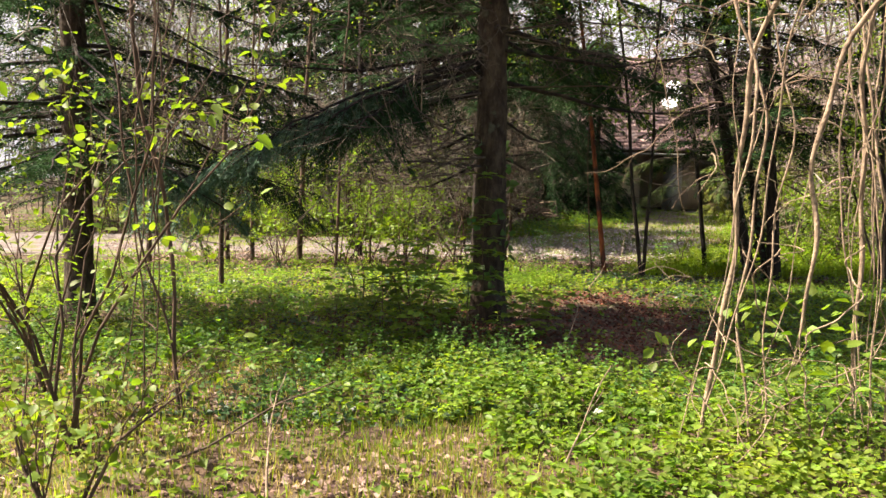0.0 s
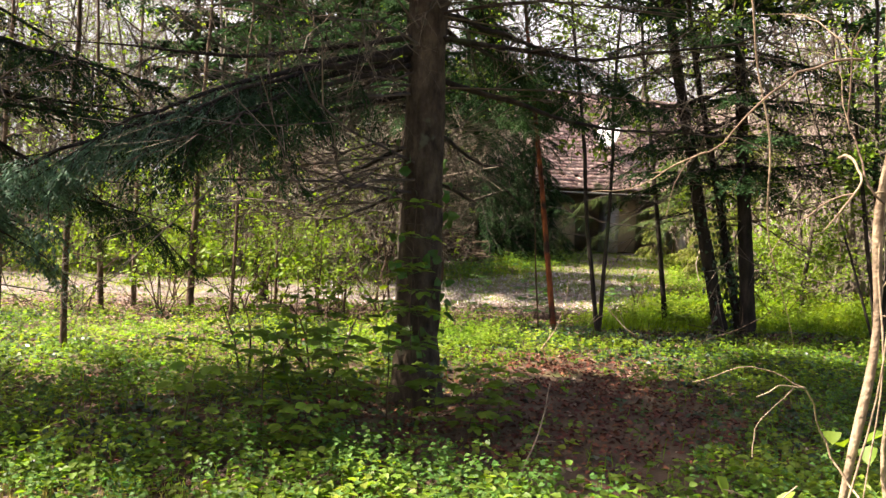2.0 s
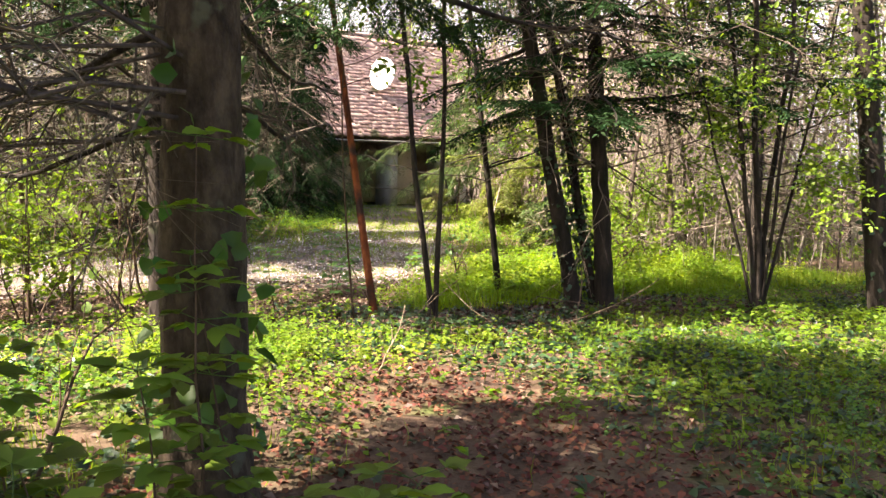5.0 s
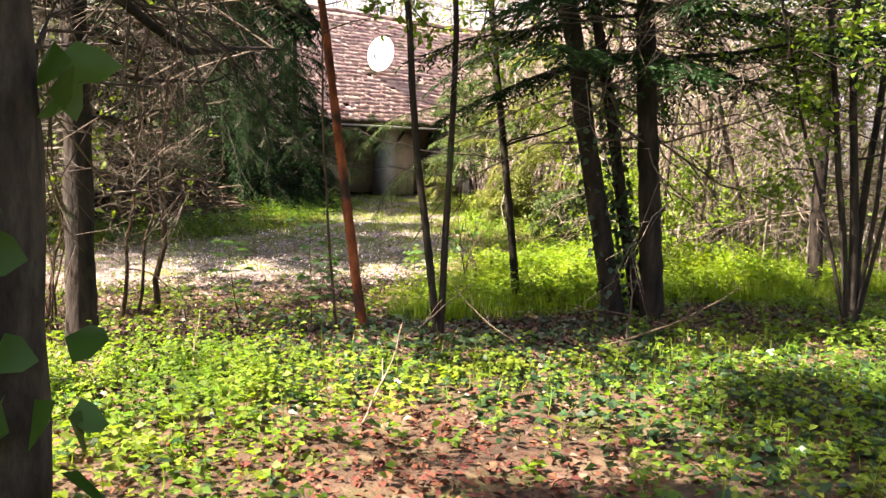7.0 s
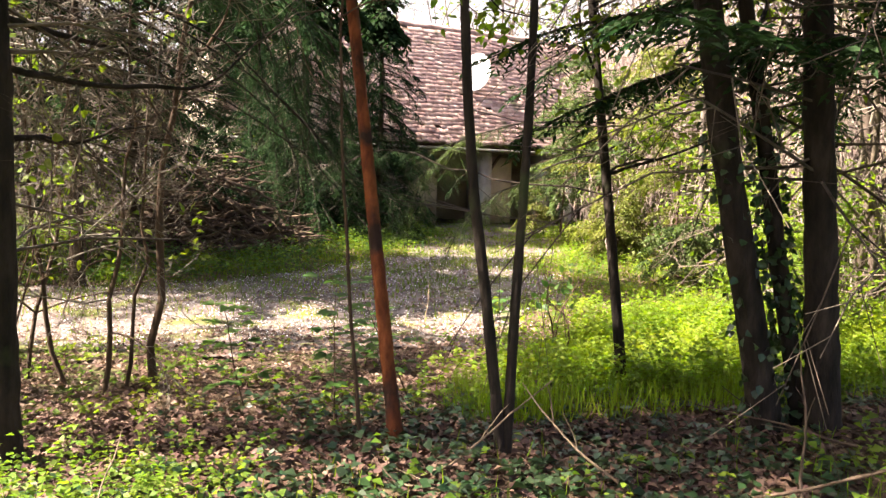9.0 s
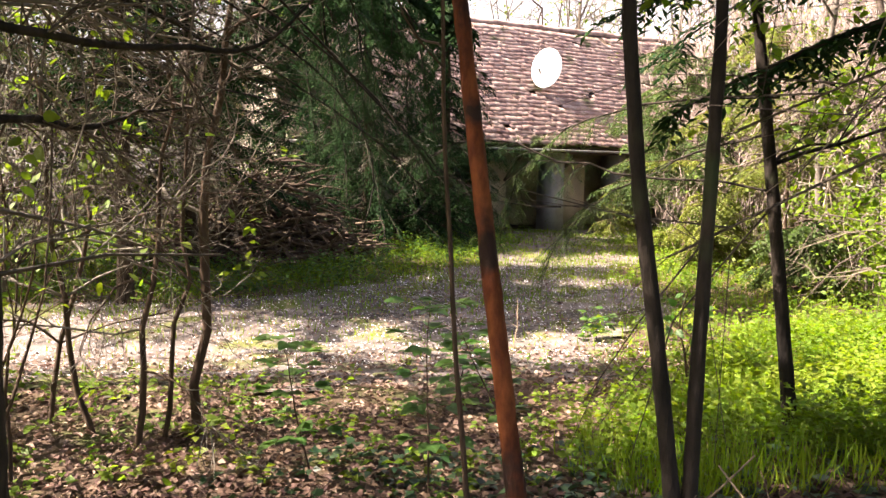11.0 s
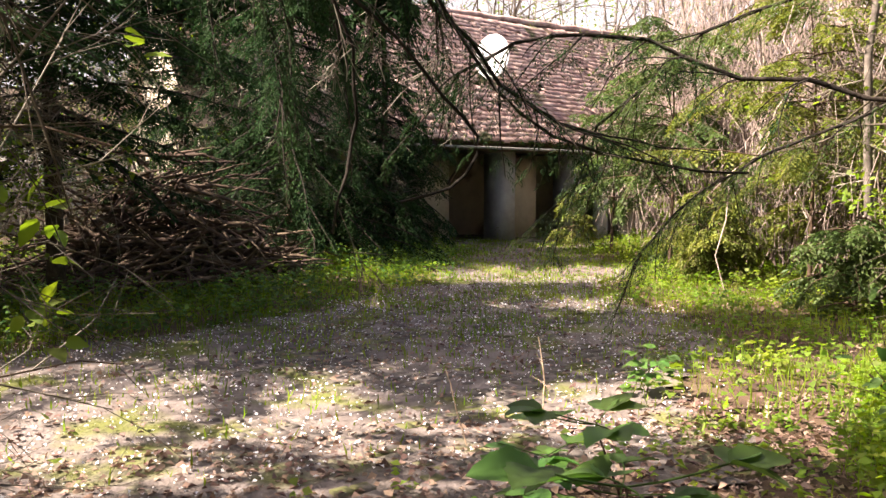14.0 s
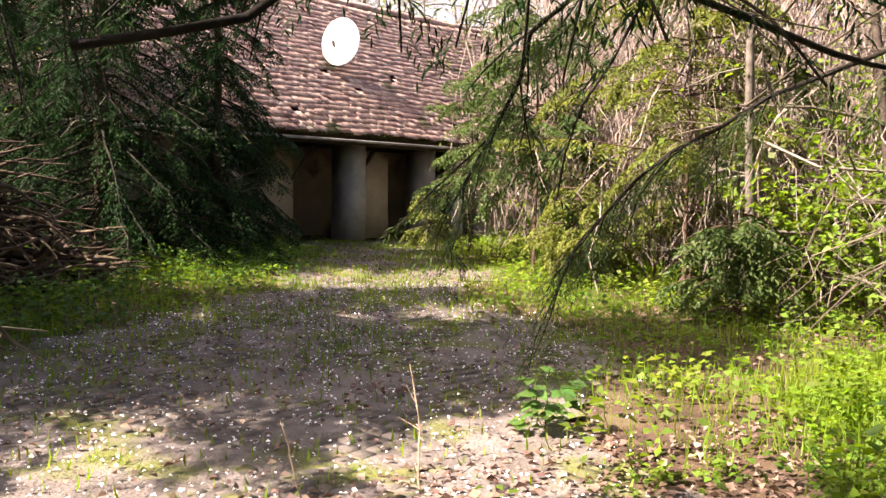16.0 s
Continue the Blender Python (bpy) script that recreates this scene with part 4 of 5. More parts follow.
for sx, sy, sh, sr, ln in ((1.2, 15.05, 4.2, 0.032, (0.45, -0.1)), (0.86, 14.9, 3.0, 0.02, (0.15, 0.05)), (1.0, 15.0, 3.0, 0.016, (0.1, 0.1)), (0.55, 15.3, 3.6, 0.02, (-0.3, 0.1)),
                           (0.2, 15.6, 3.4, 0.018, (0.3, 0.0)), (-0.3, 15.4, 3.8, 0.022, (0.2, 0.1))):
    crooked_sapling(sx, sy, sh, sr, ln, "crooked young sapling with dark stem and pale bare twigs")


# ---- vines, shrubs and piles ----
def vine_tangle(x, y, top, n, label, spread=0.22, mat=M_VINE, leaf_n=60):
    v = thing("vine_tangle", label, "vine", x, y, group="hanging vines")
    g = float(gz(x, y)) - 0.03
    for k in range(n):
        s = Soup()
        t = np.linspace(0, 1, 40)
        ph = rng.uniform(0, 6.28, 8)
        foot = rng.normal(0, spread * 0.45, 2)
        head = rng.normal(0, spread * 1.1, 2) * (k > 0)
        wob = spread * (0.35 + 0.8 * t)
        px = x + foot[0] * (1 - t) + head[0] * t + wob * (0.45 * np.sin(4 * t + ph[0]) + 0.22 * np.sin(11 * t + ph[1]) + 0.07 * np.sin(31 * t + ph[4]))
        py = y + foot[1] * (1 - t) + head[1] * t + wob * (0.45 * np.sin(4 * t + ph[2]) + 0.22 * np.sin(10 * t + ph[3]) + 0.07 * np.sin(27 * t + ph[5]))
        low = 0.0 if k < n * 0.6 else rng.uniform(0.2, 1.4)
        r = rng.choice([0.003, 0.005, 0.008, 0.013], p=[0.45, 0.33, 0.15, 0.07]) if k or top < 2 else 0.014
        tube(s, np.stack([px, py, g + low + (top - low) * t], 1), r * (1 + 0.12 * np.sin(t * 40 + ph[6])) * (np.clip(0.1 + t * 4, 0, 1) if low else 1), 6)
        part("stem", s, mat, v)
    s = Soup()
    for _ in range(n * 2):
        a = rng.uniform(0, 6.283)
        z = rng.choice([0.1, 0.4, 1.4, 1.9, 2.4]) + rng.uniform(0, 0.4)
        pts, d = wander((x + rng.normal(0, 0.07), y + rng.normal(0, 0.07), g + z), (math.cos(a), math.sin(a), rng.uniform(-0.1, 0.9)), rng.uniform(0.3, 0.8), 16, 0.2, 0.07)
        pts[:, 2] = np.maximum(pts[:, 2], g + 0.02)
        if not off_trail(pts, 0.7, 0.5).all():
            continue
        tube(s, pts, np.linspace(rng.uniform(0.003, 0.006), 0.0018, 17), 5)
        for i in rng.integers(4, 15, 2):
            side, _ = wander(pts[i], unit(pts[i + 1] - pts[i]) + rand_dirs(1)[0] * 0.8, rng.uniform(0.15, 0.4), 10, 0.14, 0.06)
            if off_trail(side, 0.7, 0.5).all():
                tube(s, side, np.linspace(0.0025, 0.0012, 11), 4)
    for _ in range(n * 2):
        a = rng.uniform(0, 6.283)
        pts, _ = wander((x + rng.normal(0, 0.12), y + rng.normal(0, 0.12), g), (math.cos(a) * 0.9, math.sin(a) * 0.9, rng.uniform(0.7, 1.6)), rng.uniform(0.5, 1.2), 12, 0.2, 0.24)
        pts[:, 2] = np.maximum(pts[:, 2], g + 0.02)
        if off_trail(pts, 0.6, 0.5).all():
            tube(s, pts, np.linspace(rng.uniform(0.003, 0.008), 0.002, 13), 5)
    part("runner", s, mat, v, "arching dry runners", kind="stuff")
    if leaf_n:
        s = Soup()
        p = np.array([x, y, g]) + np.stack([rng.normal(0, 0.3, leaf_n), rng.normal(0, 0.25, leaf_n), rng.uniform(0.05, 0.9, leaf_n)], 1)
        leaves(s, p, rand_dirs(leaf_n, 0.4), np.array([0, 0, 1]) + rng.normal(0, 0.4, (leaf_n, 3)), rng.uniform(0.05, 0.11, leaf_n), 0.06)
        part("leaf", s, M_LEAF, v, "a few fresh leaves", kind="stuff")


vine_tangle(1.63, 4.45, 3.6, 10, "tangle of dry pale vines hanging to the ground", 0.3)
vine_tangle(2.55, 4.8, 3.6, 9, "tangle of dry pale vines hanging to the ground", 0.18)
vine_tangle(1.95, 4.45, 1.2, 5, "thin dry brambles among the herbs", 0.3, leaf_n=30)


vine_tangle(-1.8, 4.9, 3.6, 7, "dark dead vine stems hanging from the shrubs", 0.22, M_BROWN, leaf_n=0)


def shrub(x, y, h, n, label, leaf=M_LEAF, leaf_len=0.08, per=2, name="shrub", mat=M_BROWN, reach=0.5, r=0.012, spread=0.3, twig=2, share=1.0):
    sh = thing(name, label, name.replace("_", " "), x, y)
    tips = []
    g = float(gz(x, y)) - 0.04
    for _ in range(n):
        s = Soup()
        a = rng.uniform(0, 6.283)
        grow(s, (x + rng.normal(0, 0.06), y + rng.normal(0, 0.06), g), (math.cos(a) * spread, math.sin(a) * spread, 1), h * rng.uniform(0.6, 1.05), r, twig, 4, 0.17, 0.0, reach, 5, tips)
        part("stem", s, mat, sh)
    s = Soup()
    leaf_tips(s, tips, per, leaf_len, leaf_len * 0.62, 0.03, fine=bool(np.hypot(TRAIL[:, 0] - x, TRAIL[:, 1] - y).min() < 2.6), share=share)
    part("leaf", s, leaf, sh, kind="stuff")
    return sh


def seedling(x, y, h, label, leaf_len=0.11, whorls=5, leaf=M_LEAF_D):
    """A single stem with whorls of large toothed leaves."""
    sd = thing("seedling", label, "seedling", x, y, group="seedlings")
    g = float(gz(x, y)) - 0.03
    pts, _ = wander((x, y, g), (rng.normal(0, 0.12), rng.normal(0, 0.12), 1), h, 8, 0.06)
    s = Soup()
    tube(s, pts, np.linspace(0.007, 0.002, 9), 5)
    lf, stalks = Soup(), Soup()
    for k in range(whorls):
        c = np.array([np.interp(0.35 + 0.65 * k / (whorls - 1), np.linspace(0, 1, 9), pts[:, a]) for a in range(3)])
        for b in range(4):
            a = b * 1.571 + k * 0.8 + rng.normal(0, 0.2)
            d = np.array([math.cos(a), math.sin(a), rng.uniform(-0.15, 0.35)])
            st, _ = wander(c, d, rng.uniform(0.05, 0.16), 3, 0.1)
            tube(stalks, st, 0.0018, 4)
            dd = np.array([d, d + [-d[1], d[0], 0], d - [-d[1], d[0], 0]])
            fine_leaves(lf, np.repeat(st[-1:], 3, 0), dd, np.array([0, 0, 1]) + rng.normal(0, 0.2, (3, 3)), leaf_len * rng.uniform(0.7, 1.15, 3), [leaf_len * 0.62] * 3)
    part("stem", s, M_BROWN, sd)
    part("leaf_stalk", stalks, M_LEAF_D, sd, kind="stuff")
    part("leaf", lf, leaf, sd, "broad pointed green leaves", kind="stuff")


shrub(-2.0, 4.3, 2.6, 6, "leafy shrub with fresh yellow-green leaves", M_LEAF, 0.06, 2, spread=0.25, share=0.5)
shrub(-2.7, 5.3, 2.4, 5, "leafy shrub with fresh yellow-green leaves", M_LEAF, 0.065, 2, share=0.6)
shrub(-1.5, 3.0, 0.9, 5, "low bare bramble with few leaves", M_LEAF, 0.05, 1)
shrub(-0.3, 8.7, 1.1, 4, "low leafy bramble beside the spruce", M_LEAF, 0.08, 1, twig=1, spread=0.7)
shrub(-0.9, 9.2, 1.0, 4, "low leafy bramble beside the spruce", M_LEAF, 0.08, 1, twig=1, spread=0.8)
shrub(0.35, 14.3, 2.0, 6, "many-stemmed shrub with fresh leaves", M_LEAF, 0.075, 1, spread=0.35, share=0.4)
shrub(-0.4, 16.2, 2.0, 5, "bare many-stemmed brown shrub", M_LEAF, 0.06, 1)
broadleaf(2.5, 13.25, [(-0.45, 0.0, 3.4, 0.013)], "thin leaning brown sapling beside the pine", M_BROWN, "sapling", 5, 1.5, M_LEAF, 0.09, 1, 0.9, category="sapling", share=0.4, fine=True)
shrub(4.6, 15.4, 1.2, 3, "thin shrub in lush grass", M_LEAF_D, 0.08, 1, share=0.2)
for sx, sy, sh_h in ((0.43, 7.8, 1.65), (0.25, 7.75, 0.9), (0.05, 7.6, 0.7), (0.6, 7.6, 0.45), (-0.2, 7.9, 0.95), (-0.35, 7.5, 0.7), (2.4, 13.75, 0.95), (1.86, 14.25, 0.85),
                     (3.05, 14.35, 1.0), (2.9, 15.6, 0.6), (5.0, 18.1, 0.35), (-0.05, 7.25, 0.75), (-0.55, 7.2, 0.85), (-0.75, 7.7, 1.0), (0.75, 7.35, 0.5), (1.0, 7.7, 0.45), (-1.0, 7.0, 0.7), (-0.2, 6.9, 0.4), (0.62, 8.0, 1.2)):
    seedling(sx, sy, sh_h, "young seedling with whorls of broad green leaves", leaf=M_LEAF if sy < 9 else M_LEAF_D)
ivy(spruce_main, sp_pts, 0.19, 0.3, 2.0, 70, 0.1, M_LEAF_D)


for bx, by, bh in ((-0.7, 14.7, 1.9), (-1.9, 14.9, 2.1), (-2.9, 14.3, 1.9), (-4.3, 14.8, 2.2), (-1.6, 16.3, 1.6), (-3.4, 16.8, 1.8), (-2.2, 22.2, 2.6), (-4.4, 21.8, 2.8), (-6.6, 21.6, 2.6), (-0.4, 22.0, 2.0), (-8.6, 20.9, 2.8), (7.2, 15.6, 1.4), (8.4, 16.6, 1.8)):
    shrub(bx, by, bh, 6, "sunlit shrub with small yellow-green leaves", M_LEAF, 0.085, 2, spread=0.4)


def fallen_stick(x, y, ln, r, mat, turn, lift):
    st = thing("fallen_stick", "thin dry stick lying among the herbs", "stick", x, y, group="fallen sticks")
    s = Soup()
    g = float(gz(x, y))
    pts, _ = wander((x, y, g), (math.cos(turn), math.sin(turn), lift), ln, 9, 0.07, 0.0)
    pts[:, 2] = np.maximum(pts[:, 2], gz(pts[:, 0], pts[:, 1]) + r)
    tube(s, pts, np.linspace(r, r * 0.4, 10), 6, 0.05)
    for i in (4, 6):
        q, _ = wander(pts[i], unit(pts[i + 1] - pts[i]) + rand_dirs(1)[0] * 0.7, ln * 0.25, 5, 0.1)
        q[:, 2] = np.maximum(q[:, 2], gz(q[:, 0], q[:, 1]) + r)
        tube(s, q, np.linspace(r * 0.5, r * 0.2, 6), 5)
    part("stick", s, mat, st)


for fx, fy, fl, fr, ft, fz in ((4.2, 11.6, 0.9, 0.009, 1.1, 0.9), (3.6, 12.0, 0.8, 0.008, 2.4, 0.5), (3.9, 11.9, 1.3, 0.01, -0.5, 0.25), (1.9, 10.6, 0.7, 0.007, 0.7, 0.5), (2.6, 12.4, 1.0, 0.008, 0.2, 0.15),
                               (3.0, 12.1, 0.8, 0.008, 2.9, 0.1), (1.2, 11.8, 0.6, 0.006, 1.2, 0.7), (3.9, 17.5, 0.7, 0.006, 1.3, 1.5), (3.3, 17.2, 0.5, 0.005, 1.8, 2.0), (0.9, 6.4, 0.8, 0.007, 1.0, 0.9),
                               (-1.6, 4.0, 1.2, 0.009, 0.3, 0.3), (-0.8, 3.6, 0.9, 0.007, 1.9, 0.9), (0.5, 3.5, 0.8, 0.006, 1.2, 1.2), (4.9, 17.4, 0.6, 0.012, 0.2, 0.05), (5.4, 12.2, 1.2, 0.01, 2.6, 0.1)):
    fallen_stick(fx, fy, fl, fr, M_VINE if fr < 0.009 else M_BRUSH, ft, fz)


def brush_pile(x, y, w, h, n):
    pile = thing("brush_pile", "heap of cut brown branches and brushwood", "brush pile", x, y)
    rest = Soup()
    for k in range(n):
        s = Soup() if k < 120 else rest
        a = rng.uniform(0, 6.283)
        rr = rng.uniform(0, 1) ** 0.6
        px, py = x + w * rr * math.cos(a), y + 0.6 * w * rr * math.sin(a)
        z = float(gz(px, py)) + h * (1 - rr) * rng.uniform(0.0, 1.0) + 0.03
        b = rng.uniform(0, 6.283)
        pts, _ = wander((px, py, z), (math.cos(b), math.sin(b), rng.normal(0, 0.25)), rng.uniform(0.5, 1.6), 6, 0.16, 0.04)
        tube(s, pts, np.linspace(rng.uniform(0.012, 0.045), 0.008, 7), 5)
        if k < 120:
            part("stick", s, M_BRUSH, pile)
    part("brushwood", rest, M_BRUSH, pile, "tangled cut sticks", kind="stuff")


brush_pile(1.3, 25.2, 2.0, 2.1, 1000)
brush_pile(3.6, 28.8, 1.6, 0.8, 250)


# ---- thickets and far wood ----
def thicket(name, label, xs, ys, n, h, mats, leaf=None, leaf_per=0, lean=0.12, r=(0.008, 0.03), kids=4, leaf_len=0.07, hangers=0, levels=3):
    th = thing(name, label, "thicket", (xs[0] + xs[1]) / 2, (ys[0] + ys[1]) / 2, kind="stuff")
    s = Soup()
    starts, ways, lens, rads = [], [], [], []
    for _ in range(n):
        x, y = rng.uniform(*xs), rng.uniform(*ys)
        if drive_amount(x, y) > 0.05:
            continue
        hh = h * rng.uniform(0.5, 1.1)
        rr = rng.uniform(*r)
        pts, _ = wander((x, y, float(gz(x, y)) - 0.05), (rng.normal(0, lean), rng.normal(0, lean), 1), hh, 8, 0.07)
        tube(s, pts, np.linspace(rr, rr * 0.3, 9), 5)
        for _ in range(kids):
            i = rng.integers(1, 9)
            a = rng.uniform(0, 6.283)
            starts.append(pts[i])
            ways.append((math.cos(a), math.sin(a), rng.uniform(-0.2, 0.8)))
            lens.append(hh * rng.uniform(0.12, 0.3))
            rads.append(rr * 0.4)
    ends, edirs = twiggery(s, starts, ways, lens, rads, levels, 3)
    tips = list(zip(ends, edirs))
    part("stem", s, mats, th, kind="stuff")
    if hangers:
        s = Soup()
        for _ in range(hangers):
            x, y = rng.uniform(*xs), rng.uniform(*ys)
            if drive_amount(x, y) > 0.05:
                continue
            top = rng.uniform(0.45, 1.0) * h
            t = np.linspace(0, 1, 9)
            w = np.cumsum(rng.normal(0, 0.16, (9, 2)), 0)
            z = float(gz(x, y)) + top * (1 - t * rng.uniform(0.5, 1.0))
            tube(s, np.stack([x + w[:, 0], y + w[:, 1], z], 1), rng.uniform(0.003, 0.011), 3)
        part("dead_vine", s, M_VINE_PALE, th, "curtain of pale dead vines", kind="stuff")
    if leaf:
        s = Soup()
        leaf_tips(s, tips, leaf_per, leaf_len, leaf_len * 0.7, 0.12, broad=False)
        part("leaf", s, leaf, th, kind="stuff")


thicket("vine_thicket", "thicket hung with pale dead vines", (11, 17), (19, 29), 110, 5.5, M_TWIG, M_LEAF, 1, hangers=1300, kids=6)
thicket("vine_thicket", "thicket hung with pale dead vines", (8.5, 18), (14.5, 19), 60, 4.0, M_TWIG, M_LEAF, 2, hangers=100)
thicket("vine_thicket", "thicket hung with pale dead vines", (9.6, 13), (17.6, 25), 30, 5.0, M_TWIG, M_LEAF, 1, hangers=420, kids=5)
thicket("bare_trees", "bare young trees with a fine mesh of twigs", (9, 18), (12.5, 21), 34, 9, M_TWIG, M_LEAF, 1, r=(0.02, 0.07), kids=12)
thicket("bare_trees", "bare young trees with a fine mesh of twigs", (-9, -1.2), (21.5, 25), 24, 9, M_TWIG, M_LEAF, 1, r=(0.02, 0.06), kids=12)
thicket("vine_curtain", "curtain of pale pinkish dead vines over the trees", (10.4, 12.6), (19.5, 28.5), 26, 6.0, M_DEAD, M_LEAF, 1, hangers=1100, kids=5)
thicket("bare_trees", "bare brown trees with a fine mesh of twigs", (8, 16), (14.8, 19), 26, 9, M_DEAD, M_LEAF, 1, r=(0.02, 0.06), kids=9, levels=4)
# added trees whose twig mesh softens and breaks the sun on the lane
thicket("bare_trees", "tall bare trees added to shade the lane", (-6, 0.2), (17, 21), 24, 12, M_DEAD, M_LEAF, 1, r=(0.03, 0.07), kids=11, levels=4)
thicket("bare_trees", "tall bare trees behind the house", (-4, 20), (39.5, 45), 40, 12, M_DEAD, M_LEAF, 1, r=(0.03, 0.1), kids=11)
thicket("bare_trees", "tall bare trees beside the house", (13, 22), (22, 36), 34, 11, M_DEAD, M_LEAF, 1, r=(0.03, 0.08), kids=11)
thicket("far_thicket", "grey thicket of bare stems and twigs", (-14, -1), (24, 31), 120, 7, M_TWIG, M_LEAF, 1, kids=8)
thicket("far_thicket", "grey thicket of bare stems behind the pile", (-1, 3.5), (28, 33), 50, 7, M_TWIG, M_LEAF, 1, kids=8)
thicket("far_thicket", "grey thicket of bare stems and twigs", (-20, -6), (12, 24), 110, 6, M_TWIG, M_LEAF, 1, kids=7)
thicket("far_wood", "far bare woodland behind the house", (-24, 34), (42, 58), 150, 14, M_TWIG, M_LEAF, 1, r=(0.03, 0.12), leaf_len=0.2, kids=9)
thicket("far_wood", "far brown woodland beyond the lane", (-24, -3), (29, 40), 60, 13, M_DEAD, M_LEAF, 1, r=(0.03, 0.09), kids=12, leaf_len=0.15)
thicket("far_wood", "far bare woodland on the flank", (18, 32), (4, 40), 80, 11, M_TWIG, M_LEAF, 1, r=(0.03, 0.12), leaf_len=0.2)
thicket("far_wood", "far bare woodland on the flank", (-32, -20), (-8, 42), 50, 10, M_TWIG, M_LEAF, 1, r=(0.03, 0.12), leaf_len=0.25, levels=2)
thicket("far_wood", "woodland behind the start of the walk", (-20, 20), (-22, -8), 34, 10, M_TWIG, M_LEAF, 1, r=(0.03, 0.12), leaf_len=0.3, levels=2)


def cypress(x, y, h, n, label, mat=M_CYPRESS, reach=1.0, skirt=0.2):
    cy = thing("cypress_bush", label, "bush", x, y)
    w, f = Soup(), Soup()
    g = float(gz(x, y)) - 0.03
    tube(w, [(x, y, g), (x + 0.12, y + 0.1, g + h * 0.35), (x + 0.05, y, g + h * 0.7), (x - 0.1, y, g + h)], [0.035, 0.025, 0.015, 0.005], 6)
    for _ in range(n):
        a = rng.uniform(0, 6.283)
        z = g + rng.uniform(skirt, h)
        pts, _ = wander((x, y, z), (math.cos(a), math.sin(a), 0.3), reach * rng.uniform(0.5, 1.1) * (1.1 - 0.6 * (z - g) / h), 6, 0.12, 0.16)
        tube(w, pts, np.linspace(0.012, 0.003, 7), 4)
        needles(f, pts, 34, 0.085, 0.03, 0.7, 0.26, 0.04)
    part("stem", w, M_BROWN, cy)
    part("foliage", f, mat, cy, "hanging yellow-green scale leaves", kind="stuff")


cypress(9.3, 23.4, 1.5, 60, "low yellow-green cypress bush at the edge of the drive", reach=1.1)
cypress(10.6, 22.6, 3.0, 34, "drooping yellow-green cypress beside the drive", reach=1.5, skirt=0.8)
cypress(11.8, 20.6, 3.2, 26, "drooping green cypress beside the drive", M_NEEDLE_L, 1.7, 0.4)
cypress(9.9, 27.6, 3.4, 34, "drooping green cypress before the house", M_NEEDLE_L, 1.3, 1.0)
cypress(9.9, 29.4, 1.3, 30, "small yellow-green bush at the pier", reach=0.6)
cypress(6.2, 30.2, 2.4, 26, "blue-green juniper at the house front", M_NEEDLE, 1.0, 0.2)
cypress(9.6, 21.7, 4.2, 44, "drooping cypress with hanging yellow-green sprays", M_CYPRESS, 3.0, 1.6)
cypress(9.6, 25.0, 4.2, 60, "drooping green cypress over the drive", M_NEEDLE_L, 2.4, 1.4)
cypress(8.9, 20.2, 1.2, 50, "low green juniper in the border", M_NEEDLE_L, 1.0, 0.1)


for bx, by in ((10.2, 19.4), (9.6, 18.4), (11.3, 20.6), (10.6, 24.4), (11.2, 26.0), (12.5, 18.2)):
    shrub(bx, by, 1.7, 7, "leafy green shrub in the border of the drive", M_LEAF, 0.09, 3, spread=0.5)


# ---- ground cover ----
def region(n, x0, x1, y0, y1, weight):
    x, y = rng.uniform(x0, x1, n), rng.uniform(y0, y1, n)
    keep = rng.random(n) < np.clip(weight(x, y), 0, 1)
    return x[keep], y[keep]


def patch(x, y, f=1.0, o=0.0):
    """Soft clumping between 0 and 1."""
    return 0.5 + 0.25 * np.sin(1.9 * f * x + 1.3 * np.sin(1.1 * f * y + o) + o) + 0.25 * np.sin(2.3 * f * y + 1.7 * np.sin(0.9 * f * x + 2 * o))


def near_spruce(x, y):
    return np.clip(np.exp(-(((x - 1.7) / 1.8) ** 2 + ((y - 7.7) / 1.0) ** 2)) + np.exp(-(((x - 0.2) / 0.9) ** 2 + ((y - 8.0) / 0.8) ** 2)) + 0.9 * np.exp(-(((x - 1.9) / 0.9) ** 2 + ((y - 8.9) / 1.0) ** 2)) + 0.7 * np.exp(-(((x - 2.1) / 0.8) ** 2 + ((y - 10.0) / 0.8) ** 2)), 0, 1)


def shade_strip(x, y):
    """1 on the bare leaf strip under the trunks, coloured dark for its shade."""
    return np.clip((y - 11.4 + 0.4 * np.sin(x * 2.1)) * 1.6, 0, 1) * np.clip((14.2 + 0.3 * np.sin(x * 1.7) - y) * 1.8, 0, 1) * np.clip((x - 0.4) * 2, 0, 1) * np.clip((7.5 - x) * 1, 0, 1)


def herb_weight(x, y):
    w = 0.12 + 0.95 * patch(x, y, 1.0, 0.4) * patch(x, y, 2.7, 1.4) ** 0.5
    w = w * (1 - 0.97 * near_spruce(x, y)) * (1 - drive_amount(x, y))
    w = w * np.where((y > 11.8) & (y < 16.5) & (x < 4.5), 0.35, 1.0)
    w = w * (1 - 0.85 * shade_strip(x, y))
    w = w * np.where(((x < 0.3) & (y < 4.8)) | ((x < -0.9) & (y < 6.3)), 0.14, 1.0)
    return w


